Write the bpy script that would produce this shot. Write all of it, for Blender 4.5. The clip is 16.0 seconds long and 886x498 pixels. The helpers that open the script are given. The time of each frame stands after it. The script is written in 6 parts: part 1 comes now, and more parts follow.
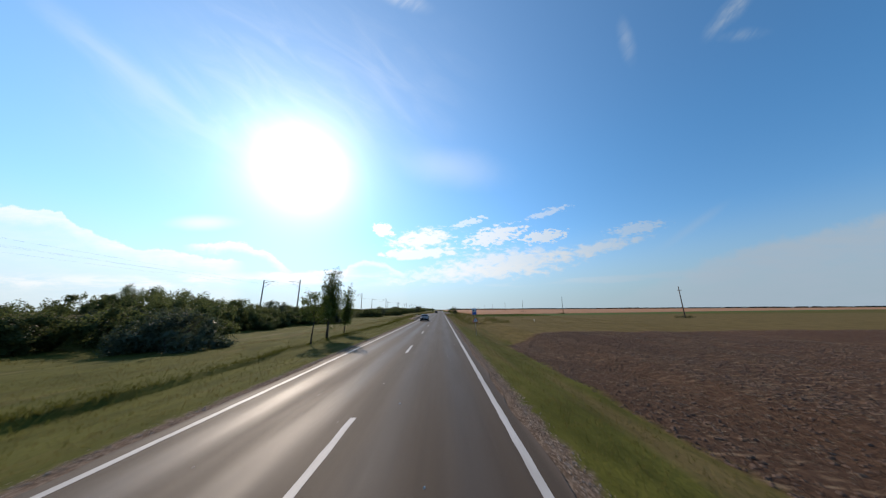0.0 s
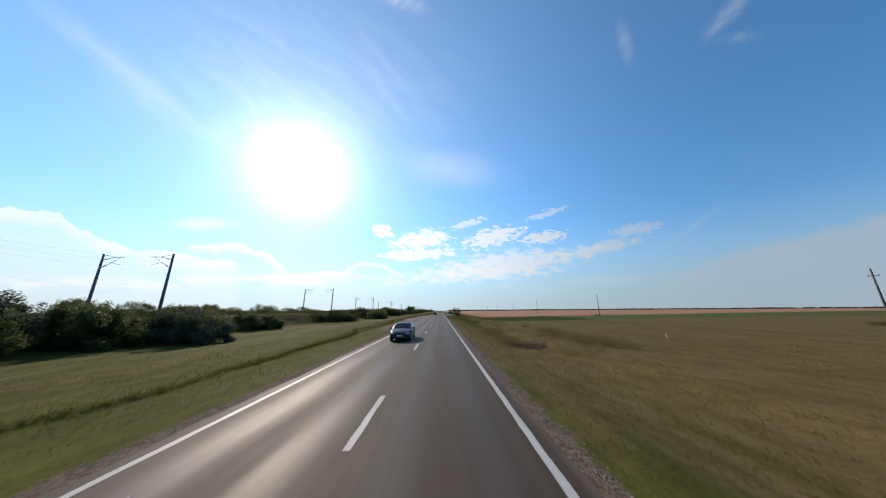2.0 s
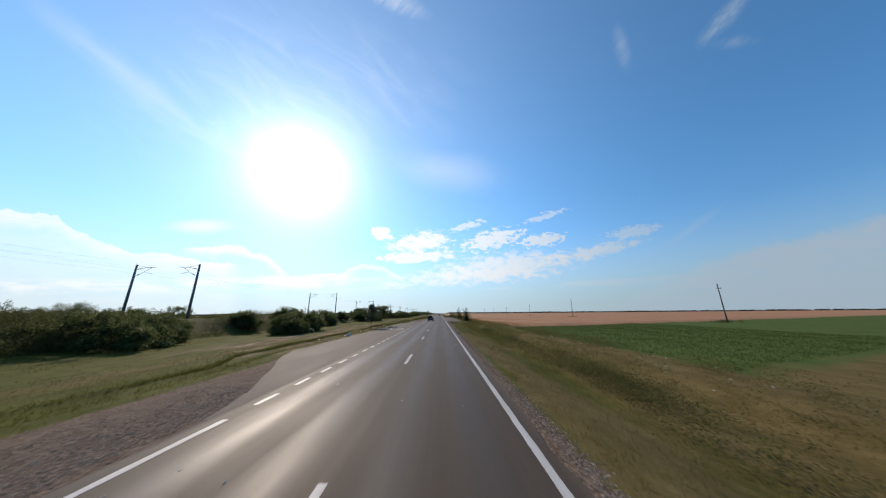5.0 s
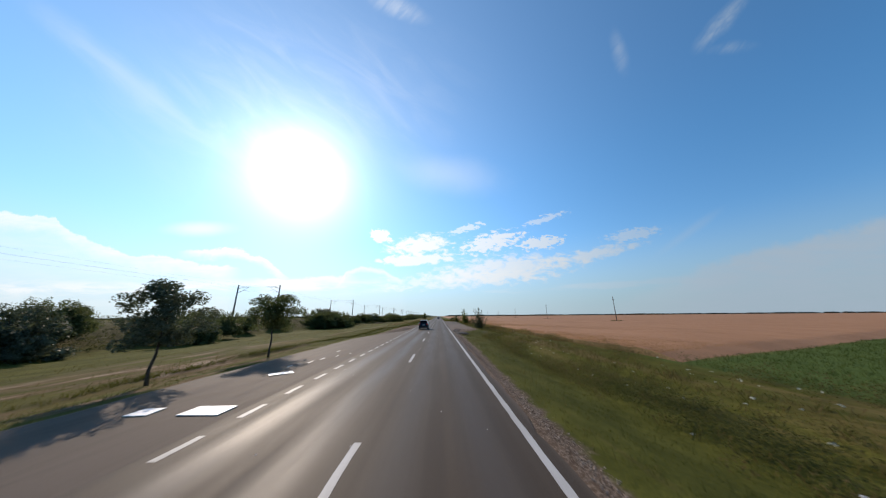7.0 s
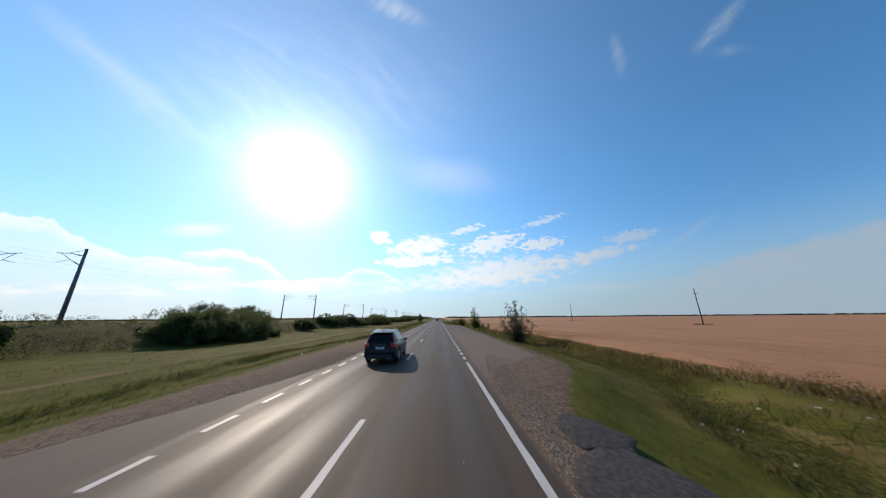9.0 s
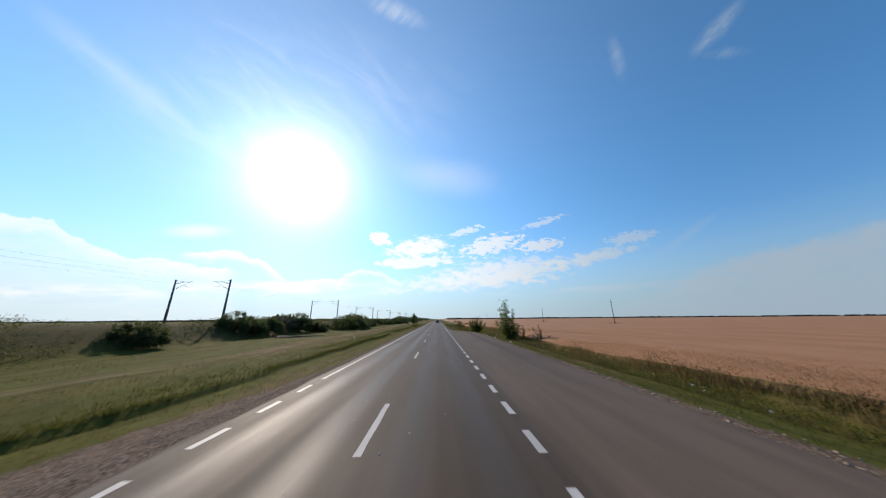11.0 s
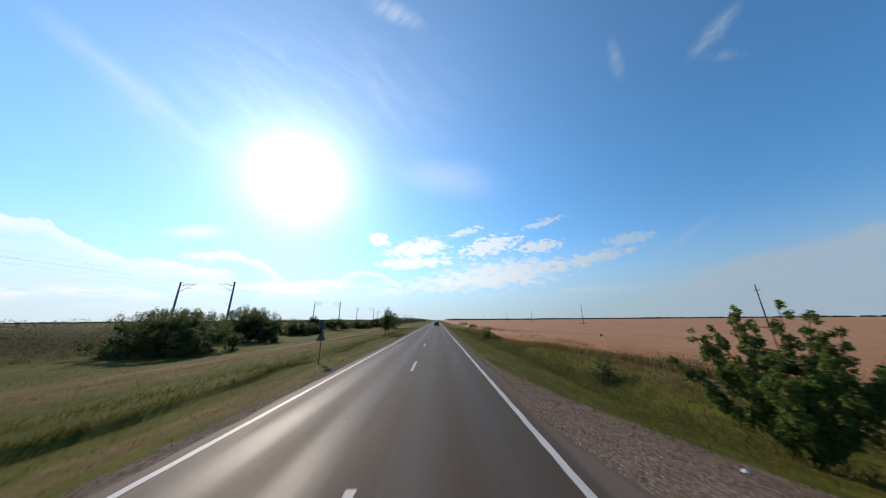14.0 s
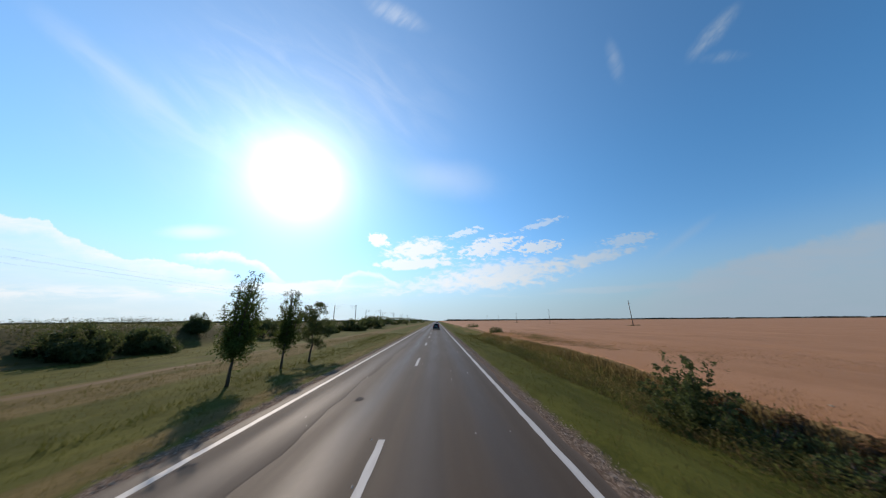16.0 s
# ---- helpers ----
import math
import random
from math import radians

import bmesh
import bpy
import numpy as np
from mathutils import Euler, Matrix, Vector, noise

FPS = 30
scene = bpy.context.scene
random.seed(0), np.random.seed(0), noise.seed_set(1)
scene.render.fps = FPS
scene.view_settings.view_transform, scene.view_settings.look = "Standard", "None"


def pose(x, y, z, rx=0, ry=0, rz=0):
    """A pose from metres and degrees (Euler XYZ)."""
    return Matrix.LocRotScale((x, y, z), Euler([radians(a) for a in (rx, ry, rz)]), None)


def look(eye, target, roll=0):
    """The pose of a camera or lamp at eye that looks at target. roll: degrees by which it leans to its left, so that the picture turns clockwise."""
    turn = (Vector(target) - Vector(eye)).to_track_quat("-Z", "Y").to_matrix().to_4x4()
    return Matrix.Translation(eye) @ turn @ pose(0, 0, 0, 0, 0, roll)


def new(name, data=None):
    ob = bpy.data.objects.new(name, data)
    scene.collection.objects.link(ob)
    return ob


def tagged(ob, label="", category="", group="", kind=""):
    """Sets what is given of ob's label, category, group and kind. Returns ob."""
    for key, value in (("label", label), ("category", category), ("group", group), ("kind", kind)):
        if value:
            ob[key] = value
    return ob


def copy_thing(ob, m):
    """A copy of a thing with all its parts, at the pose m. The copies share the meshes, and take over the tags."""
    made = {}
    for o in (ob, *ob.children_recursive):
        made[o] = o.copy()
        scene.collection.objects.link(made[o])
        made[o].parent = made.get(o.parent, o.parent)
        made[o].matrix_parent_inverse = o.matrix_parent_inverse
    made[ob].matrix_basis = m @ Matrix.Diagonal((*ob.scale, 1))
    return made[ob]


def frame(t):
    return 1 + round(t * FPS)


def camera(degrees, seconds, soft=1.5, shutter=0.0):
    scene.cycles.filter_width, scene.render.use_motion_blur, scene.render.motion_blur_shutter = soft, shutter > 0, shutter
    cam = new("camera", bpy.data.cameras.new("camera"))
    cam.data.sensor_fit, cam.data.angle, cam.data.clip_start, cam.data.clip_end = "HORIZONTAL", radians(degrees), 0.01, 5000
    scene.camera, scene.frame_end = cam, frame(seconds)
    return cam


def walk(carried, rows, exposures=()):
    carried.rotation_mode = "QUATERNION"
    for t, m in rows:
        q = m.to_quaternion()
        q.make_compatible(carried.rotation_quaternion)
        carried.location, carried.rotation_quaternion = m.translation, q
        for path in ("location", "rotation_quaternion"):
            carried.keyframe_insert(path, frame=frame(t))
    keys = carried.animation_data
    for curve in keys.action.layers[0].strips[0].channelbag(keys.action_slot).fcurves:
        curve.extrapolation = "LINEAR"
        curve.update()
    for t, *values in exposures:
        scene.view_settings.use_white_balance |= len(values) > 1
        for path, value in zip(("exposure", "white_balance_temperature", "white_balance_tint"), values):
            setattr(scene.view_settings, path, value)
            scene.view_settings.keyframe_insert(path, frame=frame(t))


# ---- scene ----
# The camera: carried on a vehicle in the right lane, about 62 km/h.
cam = camera(121.6, 16.0, soft=1.2, shutter=0.1)
# seconds, x, y, z, pitch, roll, yaw
ROWS = [
    (0, 2.070, 0.00, 2.453, 13.73, 0.35, -0.38),
    (0.5, 1.943, 8.57, 2.453, 13.79, 0.36, -0.41),
    (1, 1.817, 17.15, 2.453, 13.85, 0.38, -0.44),
    (1.5, 1.690, 25.74, 2.453, 13.91, 0.39, -0.48),
    (2, 1.725, 34.34, 2.453, 13.97, 0.40, -0.51),
    (2.5, 1.760, 42.94, 2.453, 14.03, 0.41, -0.54),
    (3, 1.795, 51.56, 2.453, 14.09, 0.42, -0.57),
    (3.5, 1.830, 60.18, 2.453, 14.15, 0.44, -0.60),
    (4, 1.804, 68.81, 2.453, 14.22, 0.45, -0.63),
    (6.5, 1.676, 112.06, 2.453, 15.06, 0.50, -0.83),
    (7, 1.650, 120.72, 2.453, 15.15, 0.49, -0.87),
    (7.5, 1.712, 129.39, 2.453, 15.23, 0.49, -0.91),
    (8, 1.775, 138.06, 2.453, 15.32, 0.49, -0.95),
    (8.5, 1.837, 146.74, 2.453, 15.40, 0.49, -0.97),
    (9, 1.900, 155.41, 2.453, 15.48, 0.48, -0.99),
    (9.5, 1.815, 164.09, 2.453, 15.57, 0.48, -1.02),
    (10, 1.730, 172.76, 2.453, 15.65, 0.48, -1.04),
    (12.5, 1.305, 216.07, 2.453, 15.87, 0.47, -1.16),
    (13, 1.304, 224.71, 2.453, 15.90, 0.47, -1.19),
    (13.5, 1.302, 233.34, 2.453, 15.94, 0.46, -1.23),
    (14, 1.301, 241.96, 2.453, 15.97, 0.46, -1.26),
    (14.5, 1.300, 250.57, 2.453, 16.00, 0.46, -1.29),
    (15, 1.258, 259.16, 2.453, 16.03, 0.46, -1.32),
    (15.5, 1.217, 267.74, 2.453, 16.07, 0.45, -1.35),
    (16, 1.175, 276.30, 2.453, 16.10, 0.45, -1.38),
]
walk(cam, [(t, pose(x, y, z, 90 + p, r, w)) for t, x, y, z, p, r, w in ROWS], [(0, 0.0, 6640, 10.5), (10, 0.0, 6640, 10.5), (13, 0.0, 6520, 10), (15, -0.03, 6520, 10), (16, -0.08, 6520, 10)])

# ---- light ----
SUN = Vector((-0.455, 0.742, 0.492)).normalized()      # the way to the sun
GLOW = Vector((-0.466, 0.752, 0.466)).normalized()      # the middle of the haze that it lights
scene.view_settings.exposure = 0.0

sun = new("sun", bpy.data.lights.new("sun", "SUN"))
sun.data.energy, sun.data.angle, sun.data.color = 4.7, radians(0.6), (1.0, 0.84, 0.69)
sun.matrix_world = look(SUN * 200, (0, 0, 0))


class Nodes:
    """Short ways to wire a node tree."""

    def __init__(self, tree):
        self.tree = tree
        tree.nodes.clear()

    def add(self, kind, inputs=(), **settings):
        n = self.tree.nodes.new(kind)
        for key, value in settings.items():
            setattr(n, key, value)
        for key, value in dict(inputs).items():
            if isinstance(value, bpy.types.NodeSocket):
                self.tree.links.new(value, n.inputs[key])
            else:
                n.inputs[key].default_value = value
        return n

    def math(self, op, a, b=0.0, c=0.0, clamp=False):
        return self.add("ShaderNodeMath", {0: a, 1: b, 2: c}, operation=op, use_clamp=clamp).outputs[0]

    def vec(self, op, a, b=(0, 0, 0)):
        n = self.add("ShaderNodeVectorMath", {0: a, 1: b}, operation=op)
        return n.outputs["Value"] if op in ("DOT_PRODUCT", "LENGTH", "DISTANCE") else n.outputs[0]

    def ramp(self, x, lo, hi, a=0.0, b=1.0, smooth=True):
        return self.add("ShaderNodeMapRange", {0: x, 1: lo, 2: hi, 3: a, 4: b},
                        interpolation_type="SMOOTHSTEP" if smooth else "LINEAR").outputs[0]

    def mix(self, f, a, b, blend="MIX"):
        n = self.add("ShaderNodeMix", data_type="RGBA", blend_type=blend)
        for key, value in ((0, f), (6, a), (7, b)):
            if isinstance(value, bpy.types.NodeSocket):
                self.tree.links.new(value, n.inputs[key])
            elif key == 0:
                n.inputs[0].default_value = value
            else:
                n.inputs[key].default_value = (*value, 1) if len(value) == 3 else value
        return n.outputs[2]

    def noise(self, vector, scale, detail=4.0, rough=0.55, dist=0.0, color=False):
        n = self.add("ShaderNodeTexNoise", {"Vector": vector, "Scale": scale, "Detail": detail, "Roughness": rough, "Distortion": dist})
        return n.outputs["Color" if color else "Fac"]

    def map(self, vector, scale=(1, 1, 1), turn=(0, 0, 0), shift=(0, 0, 0)):
        return self.add("ShaderNodeMapping", {"Vector": vector, "Scale": scale, "Rotation": turn, "Location": shift}).outputs[0]

    def split(self, vector):
        n = self.add("ShaderNodeSeparateXYZ", {0: vector})
        return n.outputs

    def join(self, x, y, z=0.0):
        return self.add("ShaderNodeCombineXYZ", {0: x, 1: y, 2: z}).outputs[0]


def build_sky():
    w = bpy.data.worlds.new("sky")
    scene.world = w
    w.use_nodes = True
    n = Nodes(w.node_tree)
    way = n.vec("NORMALIZE", n.add("ShaderNodeTexCoord").outputs["Generated"])
    sky = n.add("ShaderNodeTexSky", sky_type="NISHITA", sun_disc=False, sun_elevation=math.asin(SUN.z),
                sun_rotation=math.atan2(SUN.x, SUN.y), air_density=1.0, dust_density=0.05, ozone_density=2.0)
    tint = n.mix(n.ramp(n.split(way)[2], 0.08, 0.55), (0.086, 0.132, 0.160), (0.064, 0.146, 0.185))
    blue = n.mix(1.0, sky.outputs[0], tint, "MULTIPLY")

    # cloud places: tangents from a fixed axis along the road, a little above the horizon
    ax = Vector((math.sin(radians(0.95)) , math.cos(radians(0.95)), 0)) * math.cos(radians(15.3)) + Vector((0, 0, math.sin(radians(15.3))))
    side = ax.cross(Vector((0, 0, 1))).normalized()
    top = side.cross(ax)
    fore = n.math("MAXIMUM", n.vec("DOT_PRODUCT", way, ax), 0.05)
    u = n.math("DIVIDE", n.vec("DOT_PRODUCT", way, side), fore)
    v = n.math("DIVIDE", n.vec("DOT_PRODUCT", way, top), fore)
    uv = n.join(u, v)
    rise = n.split(way)[2]

    def patch(cu, cv, ru, rv, turn=0.0, wob=0.25, scale=3.0, hard=0.5):
        """1 inside an uneven oval, 0 outside."""
        c, s = math.cos(radians(turn)), math.sin(radians(turn))
        du, dv = n.math("SUBTRACT", u, cu), n.math("SUBTRACT", v, cv)
        a = n.math("DIVIDE", n.math("ADD", n.math("MULTIPLY", du, c), n.math("MULTIPLY", dv, s)), ru)
        b = n.math("DIVIDE", n.math("SUBTRACT", n.math("MULTIPLY", dv, c), n.math("MULTIPLY", du, s)), rv)
        r = n.math("SQRT", n.math("ADD", n.math("MULTIPLY", a, a), n.math("MULTIPLY", b, b)))
        r = n.math("ADD", r, n.math("MULTIPLY", n.math("SUBTRACT", n.noise(n.map(uv, shift=(cu * 3, cv * 5, 0)), scale, 5), 0.5), wob * 2))
        return n.ramp(r, 1.0, hard, 0.0, 1.0)

    cover = None

    def lay(mask, amount):
        nonlocal cover
        m = n.math("MULTIPLY", mask, amount)
        cover = m if cover is None else n.math("SUBTRACT", n.math("ADD", cover, m), n.math("MULTIPLY", cover, m))

    def crest(points, wob, soft, depth, low, shift=0.0, fine=9.0):
        """Cloud below a ragged outline through the points: bright along its edge, thinner further in."""
        line = points[0][1]
        for (u0, v0), (u1, v1) in zip(points, points[1:]):
            line = n.math("ADD", line, n.ramp(u, u0, u1, 0.0, v1 - v0, False))
        rag = n.math("MULTIPLY", n.math("SUBTRACT", n.noise(n.map(uv, (1, 1.3, 1), shift=(shift, 0, 0)), fine, 7, 0.6), 0.5), wob)
        d = n.math("SUBTRACT", n.math("ADD", line, rag), v)
        return n.math("MULTIPLY", n.ramp(d, 0.0, soft), n.ramp(d, soft, depth, 1.0, low))

    def between(a, b, fade):
        return n.math("MULTIPLY", n.ramp(u, a - fade, a + fade), n.ramp(u, b + fade, b - fade))

    fibre = n.noise(n.map(uv, (1.0, 5.5, 1), (0, 0, radians(-5))), 4.0, 8, 0.62, 0.3)
    # broken small heaps low ahead
    heaps = n.noise(n.map(uv, (1.0, 2.1, 1), (0, 0, radians(-9))), 21.0, 9, 0.60, 0.35)
    small = n.noise(n.map(uv, (1.0, 2.2, 1), (0, 0, radians(-15))), 36.0, 7, 0.58, 0.35)

    def heap(cu, cv, ru, rv, turn, amount, tex, lo=0.30, hi=0.42, wob=0.12):
        """Lumpy cloud: thick in the middle of an oval, torn towards its rim."""
        inside = patch(cu, cv, ru, rv, turn, wob, 6, 0.0)
        d = n.math("ADD", n.math("MULTIPLY", inside, 0.55), n.math("MULTIPLY", n.math("SUBTRACT", tex, 0.5), 1.5))
        lay(n.math("MULTIPLY", n.ramp(d, lo, hi), n.ramp(inside, 0.0, 0.25)), amount)
    heap(-0.09, 0.012, 0.22, 0.070, 8, 0.92, heaps, 0.10, 0.42)
    heap(-0.25, 0.052, 0.065, 0.038, -20, 0.95, small, 0.08, 0.28, 0.25)
    heap(-0.10, -0.044, 0.24, 0.032, 3, 0.85, heaps, 0.02, 0.28)
    heap(0.10, 0.080, 0.14, 0.026, 14, 0.60, small, 0.22, 0.42)
    heap(0.20, 0.022, 0.22, 0.065, 12, 0.85, small, 0.16, 0.42)
    heap(0.40, 0.020, 0.17, 0.045, 8, 0.80, small, 0.22, 0.38)
    heap(0.41, 0.115, 0.18, 0.026, 17, 0.50, small, 0.22, 0.46)
    heap(0.26, -0.085, 0.46, 0.080, 5, 0.80, heaps, 0.02, 0.48)
    heap(0.60, -0.030, 0.32, 0.038, 12, 0.75, heaps, 0.02, 0.48)
    heap(0.77, 0.050, 0.19, 0.036, 9, 0.55, small, 0.08, 0.42)
    heap(0.10, -0.125, 0.60, 0.06, 3, 0.60, heaps, 0.10, 0.55)
    heap(0.70, -0.150, 0.75, 0.030, 3, 0.35, fibre, 0.15, 0.55)
    # a long grey bank on the right with a paler rim
    lay(n.math("MULTIPLY", crest(((0.55, -0.24), (0.80, -0.165), (1.0, -0.095), (1.2, 0.0), (1.43, 0.036), (1.52, 0.075), (1.79, 0.132), (3.0, 0.40)), 0.13, 0.055, 0.26, 0.85, 2.0, 6.0), n.ramp(u, 0.55, 1.25)),
        n.ramp(fibre, 0.30, 0.70, 0.66, 0.95))
    # bright edged banks on the left
    lay(n.math("MULTIPLY", crest(((-3.2, 0.40), (-1.79, 0.165), (-1.56, 0.140), (-1.50, 0.085), (-1.37, 0.022), (-1.30, 0.0), (-0.92, -0.052), (-0.80, -0.075)), 0.085, 0.012, 0.085, 0.38, 0.0, 10.0), n.ramp(u, -0.80, -0.90)),
        n.ramp(fibre, 0.3, 0.7, 0.55, 0.95))
    lay(n.math("MULTIPLY", crest(((-1.10, -0.005), (-1.0, 0.008), (-0.83, 0.012), (-0.73, -0.022), (-0.67, -0.075), (-0.62, -0.11)), 0.07, 0.012, 0.05, 0.0, 5.0, 11.0), between(-1.03, -0.64, 0.05)), 0.85)
    lay(n.math("MULTIPLY", crest(((-0.78, -0.112), (-0.40, -0.108)), 0.06, 0.012, 0.055, 0.15, 8.0, 10.0), between(-0.74, -0.38, 0.05)), 0.75)
    lay(n.math("MULTIPLY", crest(((-0.42, -0.13), (-0.39, -0.09), (-0.33, -0.062), (-0.24, -0.078), (-0.17, -0.12)), 0.05, 0.012, 0.035, 0.10, 3.0, 11.0), between(-0.42, -0.16, 0.02)), 0.65)
    lay(n.math("MULTIPLY", n.math("MULTIPLY", n.ramp(n.math("ABSOLUTE", n.math("ADD", v, 0.150)), 0.045, 0.0), n.ramp(u, -0.05, -0.5)), n.ramp(fibre, 0.40, 0.62)), 0.75)
    lay(patch(-0.98, 0.088, 0.19, 0.04, 0, 0.25, 5, 0.0), 0.6)
    # torn high wisps
    wisp = n.noise(n.map(n.map(uv, turn=(0, 0, radians(-50))), (1.6, 9.0, 1)), 3.0, 6, 0.6, 0.4)
    lay(n.math("MULTIPLY", patch(1.13, 0.90, 0.20, 0.05, 47, 0.35, 7, 0.0), n.ramp(wisp, 0.35, 0.65, 0.25, 1.0)), 0.62)
    lay(n.math("MULTIPLY", patch(1.17, 0.80, 0.14, 0.035, 8, 0.4, 7, 0.0), n.ramp(wisp, 0.35, 0.65, 0.2, 1.0)), 0.28)
    lay(n.math("MULTIPLY", patch(0.72, 0.79, 0.12, 0.045, -78, 0.35, 7, 0.0), n.ramp(wisp, 0.3, 0.65, 0.3, 1.0)), 0.26)
    lay(n.math("MULTIPLY", patch(-0.17, 0.97, 0.19, 0.06, -25, 0.35, 6, 0.0), n.ramp(wisp, 0.3, 0.65, 0.3, 1.0)), 0.34)
    lay(patch(0.02, 0.30, 0.30, 0.11, -8, 0.35, 4, 0.0), 0.24)
    lay(patch(1.00, 0.06, 0.22, 0.03, 35, 0.3, 5, 0.0), 0.20)
    # long thin cirrus above the sun
    streak = n.noise(n.map(n.map(uv, turn=(0, 0, radians(40))), (1.0, 3.6, 1)), 2.4, 8, 0.6, 1.2)
    lay(n.math("MULTIPLY", patch(-1.30, 0.72, 0.62, 0.09, -38, 0.25, 4, 0.0), n.ramp(streak, 0.3, 0.65, 0.3, 1.0)), 0.20)
    lay(n.math("MULTIPLY", patch(-0.70, 0.60, 1.0, 0.60, 0, 0.3, 2, 0.0), n.ramp(streak, 0.36, 0.85)), 0.20)
    lay(n.math("MULTIPLY", patch(-0.26, 0.58, 0.34, 0.26, 35, 0.4, 4, 0.0), n.ramp(streak, 0.3, 0.7, 0.2, 1.0)), 0.08)

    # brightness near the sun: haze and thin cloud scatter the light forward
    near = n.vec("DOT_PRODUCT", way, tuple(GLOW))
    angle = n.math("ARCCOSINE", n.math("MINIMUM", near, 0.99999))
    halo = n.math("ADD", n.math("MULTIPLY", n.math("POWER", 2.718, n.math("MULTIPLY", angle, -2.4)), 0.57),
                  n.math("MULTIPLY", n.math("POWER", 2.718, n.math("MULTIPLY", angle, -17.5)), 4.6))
    cover = n.math("MULTIPLY", cover, n.ramp(n.vec("DOT_PRODUCT", way, ax), 0.10, 0.40))
    cloud = n.mix(n.ramp(angle, 0.55, 1.45), (0.84, 0.88, 0.92), (0.345, 0.44, 0.54))
    # grey-blue haze towards the horizon, paler under the sun
    blue = n.mix(1.0, blue, n.mix(n.ramp(angle, 0.6, 1.5), (1.03, 1.03, 1.03), (0.84, 0.86, 0.88)), "MULTIPLY")
    haze = n.mix(n.ramp(angle, 0.45, 1.5), (0.45, 0.60, 0.74), (0.28, 0.385, 0.475))
    blue = n.mix(n.math("MULTIPLY", n.ramp(rise, 0.30, 0.0), 0.92), blue, haze)
    both = n.mix(cover, blue, cloud)
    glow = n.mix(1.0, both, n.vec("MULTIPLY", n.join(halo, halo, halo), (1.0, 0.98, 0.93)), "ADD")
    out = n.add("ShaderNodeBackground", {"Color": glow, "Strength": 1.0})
    n.add("ShaderNodeOutputWorld", {"Surface": out.outputs[0]})


build_sky()

# ---- materials ----
def material(name):
    m = bpy.data.materials.new(name)
    m.use_nodes = True
    n = Nodes(m.node_tree)
    bsdf = n.add("ShaderNodeBsdfPrincipled")
    n.add("ShaderNodeOutputMaterial", {"Surface": bsdf.outputs[0]})
    return m, n, bsdf


def wire(n, bsdf, **inputs):
    names = {"color": "Base Color", "rough": "Roughness", "metal": "Metallic", "normal": "Normal", "spec": "Specular IOR Level",
             "coat": "Coat Weight", "trans": "Transmission Weight", "ior": "IOR", "coat_rough": "Coat Roughness"}
    for key, value in inputs.items():
        s = bsdf.inputs[names[key]]
        if isinstance(value, bpy.types.NodeSocket):
            n.tree.links.new(value, s)
        else:
            s.default_value = (*value, 1) if isinstance(value, tuple) and len(value) == 3 else value


def bump(n, height, strength=0.4, distance=0.02):
    return n.add("ShaderNodeBump", {"Height": height, "Strength": strength, "Distance": distance}).outputs[0]


def place(n):
    """Position in metres in the world."""
    return n.add("ShaderNodeNewGeometry").outputs["Position"]


def plain(name, color, rough=0.6, metal=0.0, vary=0.12, scale=6.0, coat=0.0, spec=0.5, relief=0.0):
    """A painted, moulded or cast surface with slight mottling."""
    m, n, b = material(name)
    p = n.add("ShaderNodeTexCoord").outputs["Object"]
    spots = n.noise(p, scale, 6, 0.6)
    dark = tuple(c * (1 - vary) for c in color)
    light = tuple(min(1, c * (1 + vary)) for c in color)
    wire(n, b, color=n.mix(n.ramp(spots, 0.3, 0.7), dark, light), rough=n.ramp(n.noise(p, scale * 3, 4), 0.3, 0.7, max(0.02, rough - 0.06), min(1, rough + 0.06)),
         metal=metal, coat=coat, spec=spec)
    if relief:
        wire(n, b, normal=bump(n, n.noise(p, scale * 8, 5), relief, 0.01))
    return m


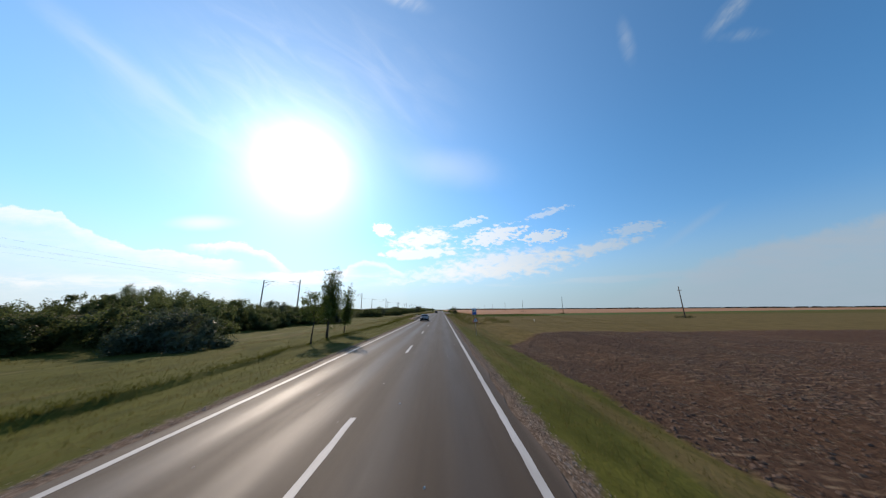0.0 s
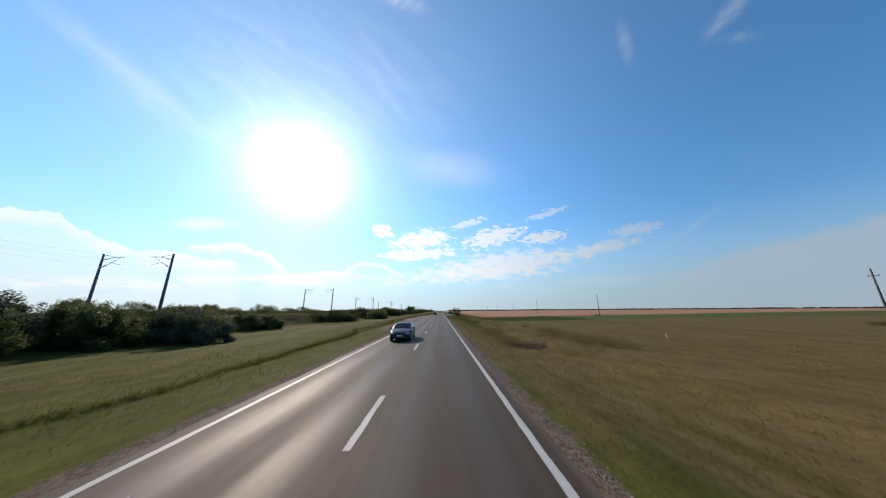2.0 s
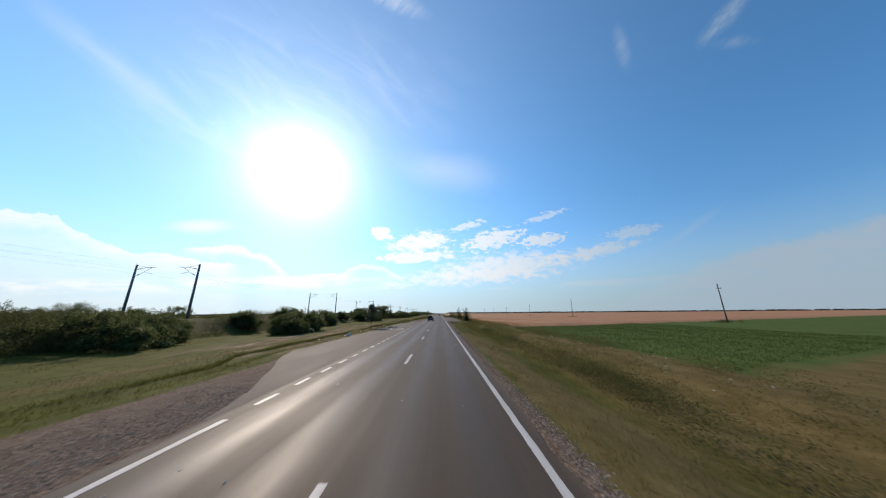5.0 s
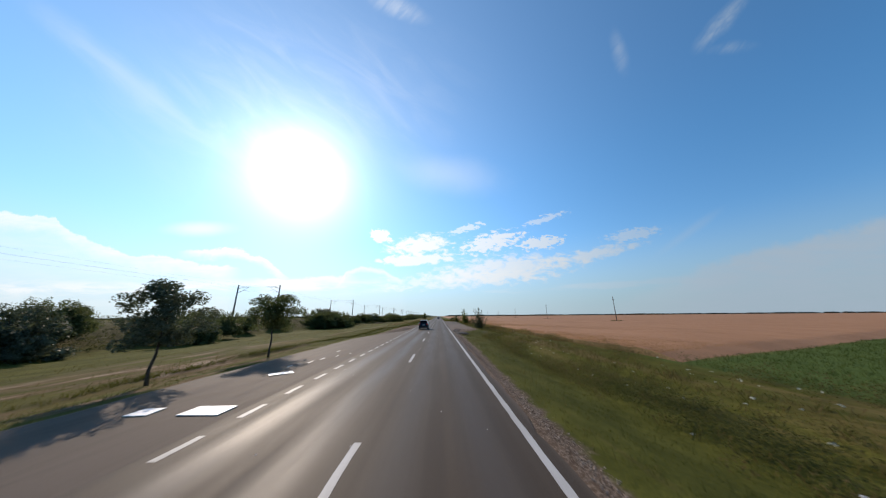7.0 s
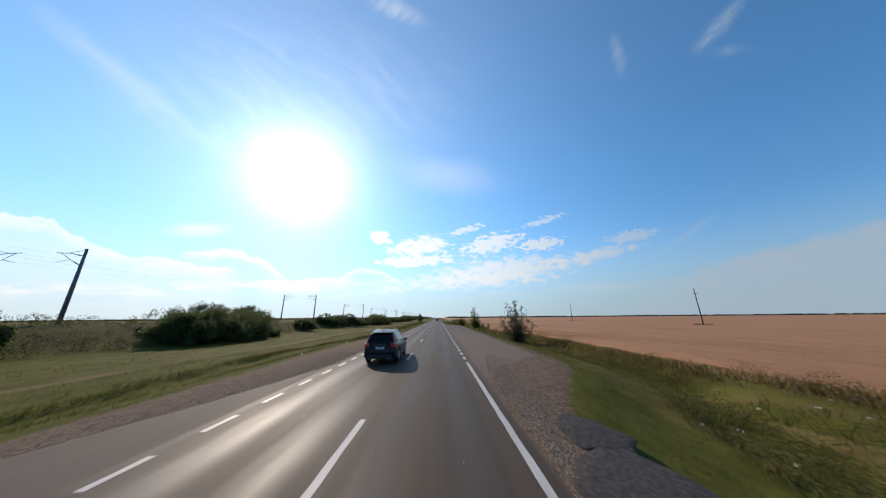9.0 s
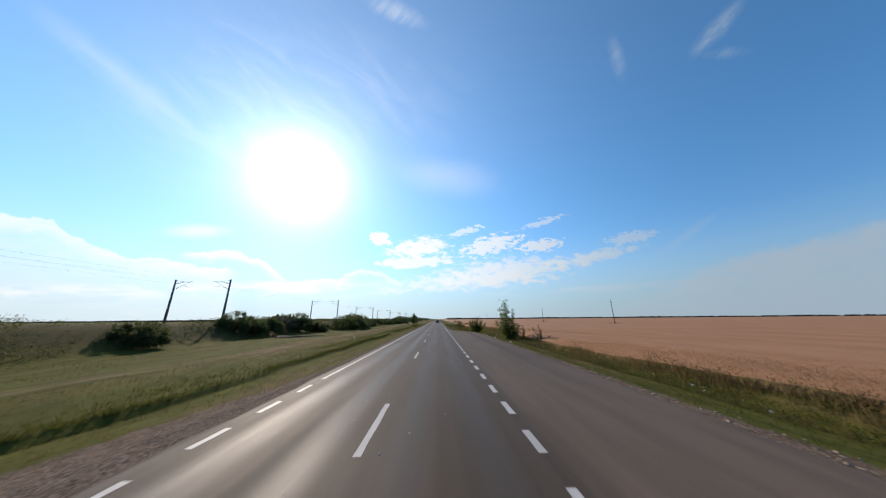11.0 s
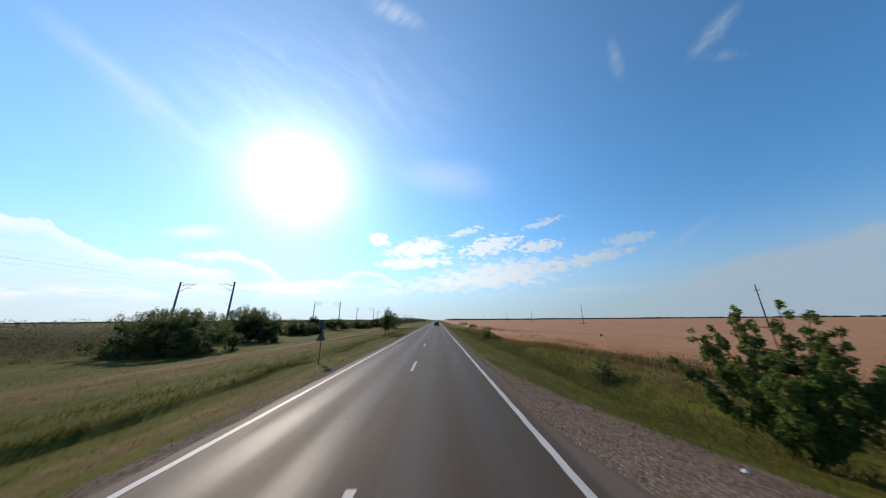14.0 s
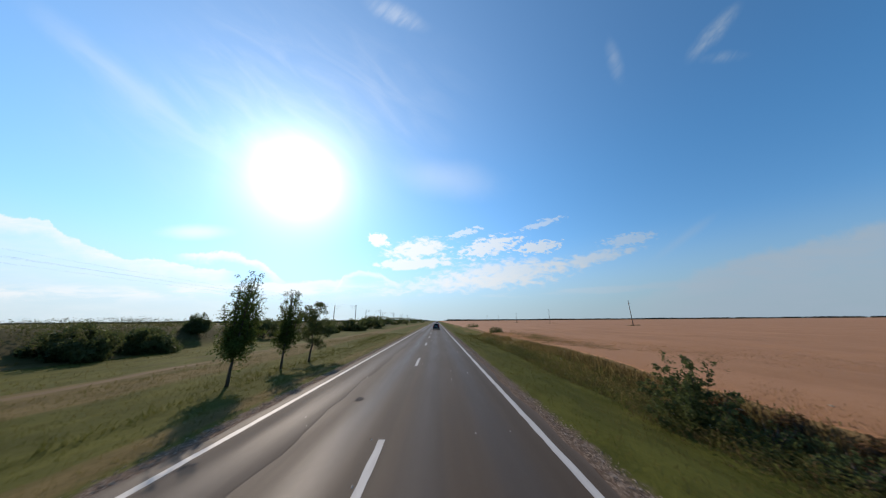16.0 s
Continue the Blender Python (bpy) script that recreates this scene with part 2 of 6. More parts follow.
def asphalt_material(patch=False):
    m, n, b = material("asphalt")
    p = place(n)
    x, y, z = n.split(p)[0], n.split(p)[1], n.split(p)[2]
    grain = n.noise(p, 60, 4, 0.7)
    mottled = n.noise(n.map(p, (1.2, 0.12, 1)), 1.3, 5, 0.6)
    long = n.noise(n.map(p, (2.6, 0.02, 1)), 1.0, 4, 0.5)
    # polished wheel tracks: four bands along the road
    wob = n.math("MULTIPLY", n.math("SUBTRACT", n.noise(n.map(p, (0.3, 0.05, 1)), 1.0, 2), 0.5), 0.35)
    off = n.math("ABSOLUTE", n.math("SUBTRACT", n.math("ABSOLUTE", n.math("ADD", x, wob)), 1.72))
    band = n.ramp(n.math("ABSOLUTE", n.math("SUBTRACT", off, 0.80)), 0.06, 0.66, 1.0, 0.0)
    on_road = n.ramp(n.math("ABSOLUTE", x), 3.3, 3.6, 1.0, 0.0)
    band = n.math("MULTIPLY", band, on_road)
    base = n.mix(n.ramp(long, 0.3, 0.7), (0.044, 0.031, 0.020), (0.059, 0.042, 0.028))
    base = n.mix(n.math("MULTIPLY", band, 0.5), base, (0.056, 0.047, 0.041))
    side = n.ramp(n.math("ABSOLUTE", x), 3.7, 3.9)
    worn = n.mix(n.ramp(mottled, 0.35, 0.65), (0.084, 0.063, 0.048), (0.122, 0.094, 0.074))
    base = n.mix(n.math("MULTIPLY", side, 0.75), base, worn)
    base = n.mix(n.math("MULTIPLY", n.ramp(grain, 0.52, 0.75), 0.25), base, (0.17, 0.16, 0.15))
    base = n.mix(n.math("MULTIPLY", n.ramp(mottled, 0.5, 0.75), 0.25), base, (0.045, 0.042, 0.042))
    rough = n.math("SUBTRACT", n.ramp(mottled, 0.3, 0.7, 0.64, 0.72), n.math("MULTIPLY", n.math("MULTIPLY", band, n.ramp(x, -0.4, 0.9, 1.0, 0.4)), 0.15))
    rough = n.math("ADD", rough, n.math("MULTIPLY", side, 0.11))
    # dust and grit carried onto the end of the lay-by
    grit = n.split(n.add("ShaderNodeTexVoronoi", {"Vector": p, "Scale": 30.0}).outputs["Color"])[0]
    dirt = n.mix(n.math("MULTIPLY", n.ramp(grit, 0.45, 0.95), 0.75), n.mix(n.ramp(n.noise(p, 1.8, 6, 0.65), 0.3, 0.7), (0.068, 0.047, 0.035), (0.112, 0.080, 0.061)), (0.205, 0.163, 0.132))
    drift = n.math("ADD", y, n.math("MULTIPLY", n.math("SUBTRACT", n.noise(p, 0.55, 5, 0.6), 0.5), 14.0))
    base = n.mix(n.math("MULTIPLY", n.math("MULTIPLY", n.ramp(drift, 177, 172), n.ramp(drift, 145, 150)), n.ramp(x, 3.80, 3.95)), base, dirt)
    # trodden dust over the first stretch of the lay-by, an oily track further on
    base = n.mix(n.math("MULTIPLY", n.math("MULTIPLY", n.ramp(y, 212, 180), n.ramp(x, 4.0, 4.3)), n.math("MULTIPLY", n.ramp(y, 166, 172), n.ramp(mottled, 0.3, 0.7, 0.55, 0.8))), base, (0.135, 0.097, 0.070))
    track = n.math("MULTIPLY", n.ramp(n.math("ABSOLUTE", n.math("SUBTRACT", n.math("ADD", x, wob), 7.1)), 0.75, 0.2), n.ramp(y, 196, 220))
    base = n.mix(n.math("MULTIPLY", track, 0.6), base, (0.040, 0.034, 0.031))
    if patch:
        base, rough = n.mix(0.5, base, (0.040, 0.034, 0.030)), n.math("ADD", rough, 0.12)
    wire(n, b, color=base, rough=rough, spec=n.ramp(side, 0.0, 1.0, 0.122, 0.10), normal=bump(n, n.noise(p, 180, 3, 0.7), 0.28, 0.006))
    return m


def paint_material():
    m, n, b = material("road paint")
    p = place(n)
    chips = n.noise(p, 28, 5, 0.7)
    grime = n.noise(n.map(p, (3, 0.4, 1)), 1.5, 4)
    c = n.mix(n.ramp(grime, 0.3, 0.7), (0.334, 0.317, 0.290), (0.414, 0.396, 0.370))
    c = n.mix(n.ramp(chips, 0.62, 0.70), c, (0.14, 0.13, 0.12))
    wire(n, b, color=c, rough=0.6, spec=0.2, normal=bump(n, chips, 0.2, 0.004))
    return m


def grass_color(n, p, dry):
    """Uneven meadow: greener and drier patches. dry: how straw-coloured, 0 to 1."""
    big = n.noise(n.map(p, (1.0, 0.22, 1)), 0.22, 5, 0.6)
    mid = n.noise(n.map(p, (1.0, 0.45, 1)), 1.1, 5, 0.65)
    fine = n.noise(n.map(p, (1.0, 0.8, 1)), 9.0, 4, 0.7)
    green = n.mix(n.ramp(mid, 0.3, 0.7), (0.051, 0.053, 0.009), (0.092, 0.089, 0.017))
    straw = n.mix(n.ramp(mid, 0.3, 0.7), (0.090, 0.066, 0.023), (0.145, 0.104, 0.042))
    stripe = n.math("MULTIPLY", n.math("SUBTRACT", n.noise(n.map(p, (0.75, 0.035, 1)), 1.0, 4, 0.55), 0.5), 0.95)
    c = n.mix(n.ramp(n.math("ADD", n.math("ADD", big, stripe), n.math("MULTIPLY", n.math("SUBTRACT", dry, 0.5), 0.6)), 0.36, 0.64), green, straw)
    return n.mix(n.math("MULTIPLY", n.ramp(fine, 0.35, 0.7), 0.5), c, n.mix(0.5, c, (0.050, 0.052, 0.012))), fine


def ground_material():
    m, n, b = material("ground cover")
    p = place(n)
    s = n.split(p)
    x, y = s[0], s[1]
    wob = n.math("SUBTRACT", n.noise(p, 0.35, 4), 0.5)
    xw = n.math("ADD", x, n.math("MULTIPLY", wob, 1.6))
    yw = n.math("ADD", y, n.math("MULTIPLY", wob, 5.0))
    # dryness: pasture beyond the ditch is drier than the verge
    dry = n.math("ADD", n.math("MULTIPLY", n.ramp(xw, 8.0, 12.0), n.ramp(y, 108, 132, 0.85, 0.42)), n.math("MULTIPLY", n.ramp(xw, -9.0, -15.0), n.ramp(y, 200, 225, 0.08, 0.16)))
    dry = n.math("ADD", dry, n.math("MULTIPLY", n.ramp(xw, -26.0, -32.0), 0.2))
    dry = n.math("ADD", dry, n.math("MULTIPLY", n.math("MULTIPLY", n.ramp(xw, 4.6, 5.4), n.ramp(xw, 7.0, 6.0)), n.ramp(y, 48, 62, 0.0, 0.55)))
    dry = n.math("SUBTRACT", dry, n.math("MULTIPLY", n.math("MULTIPLY", n.ramp(xw, 5.0, 5.8), n.ramp(xw, 9.0, 7.5)), n.ramp(y, 100, 125, 0.0, 0.35)))
    dry = n.math("SUBTRACT", dry, n.math("MULTIPLY", n.ramp(n.math("ABSOLUTE", n.math("ADD", xw, 8.0)), 2.0, 0.8), 0.4))
    dry = n.math("ADD", dry, n.math("MULTIPLY", n.ramp(n.math("ABSOLUTE", n.math("ADD", xw, 5.3)), 1.1, 0.4), n.ramp(y, 40, 80, 0.15, 0.55)))
    dry = n.math("ADD", dry, n.math("MULTIPLY", n.math("MULTIPLY", n.ramp(xw, -10.0, -12.0), n.ramp(xw, -17.5, -15.5)), n.ramp(y, 200, 225, 0.25, 0.75)))
    dry = n.math("ADD", dry, n.math("MULTIPLY", n.math("MULTIPLY", n.ramp(xw, 4.0, 5.0), n.ramp(y, 30, 45, 0.45, 1.0)), n.ramp(y, 128, 112, 0.0, 0.60)))
    grass, fine = grass_color(n, p, n.math("MAXIMUM", n.math("MINIMUM", dry, 1.0), -0.5))
    # worn track in the meadow on the left
    track = n.math("ABSOLUTE", n.math("ADD", n.math("ADD", xw, 16.0), n.math("MULTIPLY", n.math("SINE", n.math("MULTIPLY", y, 0.021)), 2.2)))
    bare = n.noise(n.map(p, (1, 0.15, 1)), 0.7, 4)
    path = n.math("MULTIPLY", n.ramp(track, 0.3, 1.3, 1.0, 0.0), n.ramp(bare, 0.47, 0.66))
    # trodden, sandy ground behind the lay-by
    trodden = n.math("MULTIPLY", n.math("MULTIPLY", n.ramp(xw, -8.0, -8.8), n.ramp(xw, -19.0, -15.0)), n.math("MULTIPLY", n.ramp(y, 100, 110), n.ramp(y, 150, 138)))
    sandy = n.noise(n.map(p, (1.0, 0.22, 1)), 0.75, 5, 0.6)
    grass = n.mix(n.math("MULTIPLY", trodden, n.ramp(sandy, 0.44, 0.58)), grass, n.mix(n.ramp(sandy, 0.55, 0.68), (0.135, 0.090, 0.050), (0.30, 0.225, 0.155)))
    grass = n.mix(n.math("MULTIPLY", path, 0.8), grass, (0.160, 0.112, 0.068))
    # rank growth covers the railway bank
    grass = n.mix(n.math("MULTIPLY", n.math("MULTIPLY", n.ramp(xw, -29.5, -32.0), n.ramp(xw, -56.0, -50.0)), n.ramp(bare, 0.30, 0.55, 0.5, 0.9)), grass, (0.066, 0.056, 0.024))
    # stubble and bare earth ploughed on the right, up to a slanting edge
    clods = n.noise(n.map(p, (1.5, 1.0, 1)), 3.6, 8, 0.75)
    chaff = n.noise(n.map(p, (0.5, 2.2, 1)), 2.6, 5, 0.6)
    soil = n.mix(n.ramp(clods, 0.3, 0.7), (0.052, 0.029, 0.018), (0.112, 0.066, 0.042))
    patchy = n.noise(p, 0.13, 3)
    soil = n.mix(n.math("MULTIPLY", n.ramp(chaff, 0.53, 0.66), n.ramp(patchy, 0.42, 0.62, 0.10, 0.85)), soil, (0.255, 0.172, 0.105))
    edge = n.math("SUBTRACT", n.math("MINIMUM", n.math("ADD", 14.0, n.math("MULTIPLY", xw, 1.25)), 33.0), yw)
    plough = n.math("MULTIPLY", n.ramp(edge, -0.4, 0.6), n.ramp(xw, 7.7, 8.4))
    c = n.mix(plough, grass, soil)
    # a wheel track that leaves the road across the verge
    rut = n.math("ABSOLUTE", n.math("SUBTRACT", xw, n.math("ADD", 5.35, n.math("MULTIPLY", n.math("SUBTRACT", 64.6, y), 0.20))))
    rut = n.math("MULTIPLY", n.ramp(rut, 0.75, 0.2), n.math("MULTIPLY", n.ramp(y, 44, 50), n.ramp(y, 82, 66)))
    c = n.mix(n.math("MULTIPLY", rut, 0.7), c, (0.128, 0.082, 0.046))
    # a young green crop, then ripe corn
    crop = n.mix(n.ramp(n.noise(n.map(p, (1, 0.3, 1)), 0.8, 5), 0.3, 0.7), (0.052, 0.078, 0.018), (0.070, 0.098, 0.024))
    start = n.math("SUBTRACT", yw, n.math("ADD", 92.0, n.math("MULTIPLY", x, 0.36)))
    c = n.mix(n.math("MULTIPLY", n.ramp(start, -1.0, 1.5), n.ramp(xw, 15.0, 16.5)), c, crop)
    ripe = n.mix(n.ramp(n.noise(n.map(p, (0.4, 0.1, 1)), 1.2, 6), 0.3, 0.7), (0.295, 0.150, 0.074), (0.360, 0.188, 0.097))
    far = n.math("SUBTRACT", y, n.math("ADD", 131.0, n.math("MULTIPLY", x, 0.36)))
    c = n.mix(n.math("MULTIPLY", n.ramp(far, -1.0, 2.0), n.ramp(x, 17.0, 19.0)), c, ripe)
    # stony shoulder beside the asphalt
    stone_v = n.split(n.add("ShaderNodeTexVoronoi", {"Vector": p, "Scale": 30.0}).outputs["Color"])[0]
    earth = n.mix(n.ramp(n.noise(p, 1.8, 6, 0.65), 0.3, 0.7), (0.068, 0.045, 0.030), (0.116, 0.080, 0.055))
    gravel = n.mix(n.math("MULTIPLY", n.ramp(stone_v, 0.45, 0.95), 0.75), earth, (0.225, 0.172, 0.130))
    wide_l = n.math("MULTIPLY", n.math("MULTIPLY", n.ramp(y, 63, 76), n.ramp(y, 206, 186)), 3.3)
    wide_r = n.math("ADD", n.math("MULTIPLY", n.math("MULTIPLY", n.ramp(y, 160, 172), n.ramp(y, 258, 238)), 4.5), n.math("MULTIPLY", n.math("MULTIPLY", n.ramp(y, 120, 150), n.ramp(y, 264, 250)), 0.45))
    lim_l = n.math("ADD", 4.38, wide_l)
    lim_r = n.math("ADD", 4.36, wide_r)
    ragged = n.math("MULTIPLY", n.math("SUBTRACT", n.noise(p, 1.6, 5, 0.65), 0.5), 0.9)
    g_l = n.math("MULTIPLY", n.ramp(n.math("SUBTRACT", n.math("ADD", n.math("MULTIPLY", x, -1.0), ragged), lim_l), -0.15, 0.15, 1.0, 0.0), n.ramp(x, -3.0, -2.9, 1.0, 0.0))
    g_r = n.math("MULTIPLY", n.ramp(n.math("SUBTRACT", n.math("ADD", x, ragged), lim_r), -0.15, 0.15, 1.0, 0.0), n.ramp(x, 2.9, 3.0))
    c = n.mix(n.math("MAXIMUM", g_l, g_r), c, gravel)
    h = n.math("ADD", n.math("MULTIPLY", fine, 0.5), n.math("MULTIPLY", n.math("MULTIPLY", clods, plough), 2.5))
    wire(n, b, color=c, rough=0.95, spec=0.04, normal=bump(n, h, 0.8, 0.08))
    return m


def leaf_material(name, a, c, back=0.35, gloss=0.05):
    """Leaves: light passes through them a little; each island its own green."""
    m = bpy.data.materials.new(name)
    m.use_nodes = True
    n = Nodes(m.node_tree)
    r = n.add("ShaderNodeNewGeometry").outputs["Random Per Island"]
    own = n.add("ShaderNodeObjectInfo").outputs["Random"]
    col = n.mix(r, a, c)
    col = n.mix(n.math("MULTIPLY", own, 0.35), col, tuple(v * 0.6 for v in a))
    d = n.add("ShaderNodeBsdfPrincipled", {"Base Color": col, "Roughness": 0.55, "Specular IOR Level": gloss})
    t = n.add("ShaderNodeBsdfTranslucent", {"Color": n.mix(0.3, col, (0.14, 0.16, 0.04))})
    s = n.add("ShaderNodeMixShader", {0: back, 1: d.outputs[0], 2: t.outputs[0]})
    n.add("ShaderNodeOutputMaterial", {"Surface": s.outputs[0]})
    return m


def bark_material(name, a, c):
    m, n, b = material(name)
    p = n.add("ShaderNodeTexCoord").outputs["Object"]
    f = n.noise(n.map(p, (1, 1, 0.15)), 26, 5, 0.7)
    wire(n, b, color=n.mix(n.ramp(f, 0.3, 0.7), a, c), rough=0.9, spec=0.2, normal=bump(n, f, 0.8, 0.02))
    return m


ASPHALT, PAINT, GROUND = asphalt_material(), paint_material(), ground_material()
LEAF_GREEN = leaf_material("poplar leaf", (0.045, 0.066, 0.014), (0.110, 0.145, 0.034), 0.4)
LEAF_DARK = leaf_material("bush leaf", (0.054, 0.070, 0.027), (0.118, 0.140, 0.056), 0.50)
LEAF_GREY = leaf_material("willow leaf", (0.055, 0.070, 0.045), (0.115, 0.135, 0.090), 0.3)
LEAF_BRIGHT = leaf_material("sapling leaf", (0.066, 0.098, 0.020), (0.155, 0.195, 0.052), 0.5)
GRASS_BLADE = leaf_material("grass blade", (0.052, 0.054, 0.010), (0.094, 0.092, 0.019), 0.46, 0.02)
DRY_BLADE = leaf_material("dry grass blade", (0.095, 0.070, 0.025), (0.152, 0.112, 0.046), 0.50, 0.02)
WEED_BLADE = leaf_material("weed leaf", (0.060, 0.064, 0.016), (0.118, 0.114, 0.036), 0.52, 0.03)
CORN_BLADE = leaf_material("ripe ear", (0.320, 0.164, 0.080), (0.400, 0.210, 0.110), 0.55)
BARK = bark_material("bark", (0.035, 0.026, 0.019), (0.110, 0.085, 0.063))
POLE_WOOD = bark_material("weathered pole wood", (0.070, 0.055, 0.043), (0.150, 0.122, 0.098))
STEEL = plain("galvanised steel", (0.30, 0.31, 0.32), 0.5, 0.8)
CERAMIC = plain("insulator glaze", (0.16, 0.07, 0.04), 0.25)
WIRE = plain("wire", (0.06, 0.055, 0.05), 0.5, 0.5)

# ---- building helpers ----
def smooth(a, b, x):
    t = np.clip((np.asarray(x, float) - a) / (b - a), 0, 1)
    return t * t * (3 - 2 * t)


def mesh_from(name, verts, faces, mat=None, smooth_shade=False):
    me = bpy.data.meshes.new(name)
    me.from_pydata([tuple(v) for v in verts], [], [tuple(f) for f in faces])
    if mat:
        me.materials.append(mat)
    if smooth_shade:
        me.shade_smooth()
    return me


def quads_mesh(name, corners, mat, order=None):
    """A mesh of loose four-cornered faces from an array (count, 4, 3)."""
    k = len(corners)
    me = bpy.data.meshes.new(name)
    me.vertices.add(k * 4)
    me.vertices.foreach_set("co", np.ascontiguousarray(corners, dtype=np.float32).ravel())
    me.loops.add(k * 4)
    me.loops.foreach_set("vertex_index", np.arange(k * 4, dtype=np.int32))
    me.polygons.add(k)
    me.polygons.foreach_set("loop_start", np.arange(0, k * 4, 4, dtype=np.int32))
    me.materials.append(mat)
    me.update(calc_edges=True)
    return me


def thing(name, at, label, category, group="", turn=0.0, scale=1.0):
    ob = new(name)
    ob.empty_display_size = 0.2
    ob.matrix_basis = Matrix.Translation(at) @ Matrix.Rotation(radians(turn), 4, "Z") @ Matrix.Diagonal((scale, scale, scale, 1))
    return tagged(ob, label, category, group)


def part(name, bm, mat, parent, label="", smooth_shade=False):
    """Links a bmesh or a mesh as one object under a thing or a part."""
    if isinstance(bm, bpy.types.Mesh):
        me = bm
        me.name = name
    else:
        me = bpy.data.meshes.new(name)
        bm.to_mesh(me)
        bm.free()
    if mat and not me.materials:
        me.materials.append(mat)
    if smooth_shade:
        me.shade_smooth()
    ob = new(name, me)
    ob.parent = parent
    return tagged(ob, label)


def tube(points, radii, sides=8, bm=None, caps=True):
    """A tapered, bent round bar along points."""
    bm = bm or bmesh.new()
    rings, last = [], None
    pts = [Vector(p) for p in points]
    for i, p in enumerate(pts):
        d = (pts[min(i + 1, len(pts) - 1)] - pts[max(i - 1, 0)]).normalized()
        a = d.orthogonal().normalized() if last is None else (last - d * last.dot(d)).normalized()
        last = a
        b = d.cross(a)
        r = radii[i] if hasattr(radii, "__len__") else radii
        rings.append([bm.verts.new(p + (a * math.cos(2 * math.pi * k / sides) + b * math.sin(2 * math.pi * k / sides)) * r) for k in range(sides)])
    for r0, r1 in zip(rings, rings[1:]):
        for k in range(sides):
            bm.faces.new((r0[k], r0[(k + 1) % sides], r1[(k + 1) % sides], r1[k]))
    if caps:
        bm.faces.new(rings[0][::-1])
        bm.faces.new(rings[-1])
    return bm


def box(size, at=(0, 0, 0), bevel=0.0, bm=None, turn=(0, 0, 0)):
    own = bmesh.new()
    bmesh.ops.create_cube(own, size=1, matrix=Matrix.Diagonal((*size, 1)))
    if bevel:
        bmesh.ops.bevel(own, geom=own.edges[:], offset=bevel, segments=2, affect="EDGES", profile=0.6)
    bmesh.ops.transform(own, matrix=pose(*at, *turn), verts=own.verts[:])
    if bm is None:
        return own
    tmp = bpy.data.meshes.new("tmp")
    own.to_mesh(tmp)
    own.free()
    bm.from_mesh(tmp)
    bpy.data.meshes.remove(tmp)
    return bm


# ---- the lie of the land ----
HALF = 3.85            # half the asphalt's width


def layby_left(y):
    return 4.4 * smooth(92, 106, y) * (1 - smooth(150, 172, y))


def layby_right(y):
    return 4.4 * smooth(166.0, 174.5, y) * (1 - smooth(231, 250, y))


def ground_height(x, y):
    x, y = np.asarray(x, float), np.asarray(y, float)
    right = np.maximum(0, x - HALF - np.maximum(layby_right(y), 4.3 * smooth(160, 171, y) * (1 - smooth(238, 254, y))) * 0.95)
    left = np.maximum(0, -x - HALF - np.maximum(layby_left(y), 3.0 * smooth(63, 76, y) * (1 - smooth(180, 206, y))) * 0.95)
    z = -0.035 - 0.06 * smooth(0, 1.0, right) - 0.06 * smooth(0, 1.0, left)
    z = z - 0.66 * smooth(0.7, 4.6, right) + 0.36 * smooth(6.5, 9.5, right)
    # a field ditch with a steep near bank
    z = z - 0.34 * smooth(4.5, 5.5, right) * (1 - smooth(6.3, 7.8, right)) * smooth(128, 170, y) * 0.75
    # a ledge where the sod has been cut away on the far side
    cut = 3.45 + 0.9 * (1 - smooth(50, 110, y)) + 0.18 * np.sin(y * 0.37) + 0.10 * np.sin(y * 1.1)
    z = z - 0.21 * smooth(0.9, 3.4, left) + (0.15 + 0.06 * np.sin(y * 0.23)) * (1 - 0.75 * smooth(255, 280, y)) * (1 - 0.6 * smooth(30, 36, y) * (1 - smooth(100, 160, y))) * smooth(0.0, 0.28, left - cut) - 0.30 * smooth(9, 20, left)
    # the shoulder rises flush with the lay-by where that begins
    z = z + 0.025 * smooth(158, 166, y) * (1 - smooth(174, 178, y)) * (x > 3.8) * (right <= 0.3)
    # railway bank
    z = z + 2.5 * smooth(-29.0, -36.0, x) * (1 - smooth(-51.0, -58.0, x))
    rough = np.sin(x * 0.9 + y * 0.31) * np.sin(y * 0.53 - x * 0.21) * 0.05 + np.sin(x * 0.23) * np.sin(y * 0.17) * 0.06
    z = z + rough * smooth(1.5, 5.0, np.maximum(left, right))
    clod = np.sin(x * 3.1 + 2 * np.sin(y * 0.8)) * np.sin(y * 2.7 + 1.5 * np.sin(x * 1.1)) * 0.012
    return z + clod * smooth(8.5, 9.5, x) * (1 - smooth(30, 34, y))


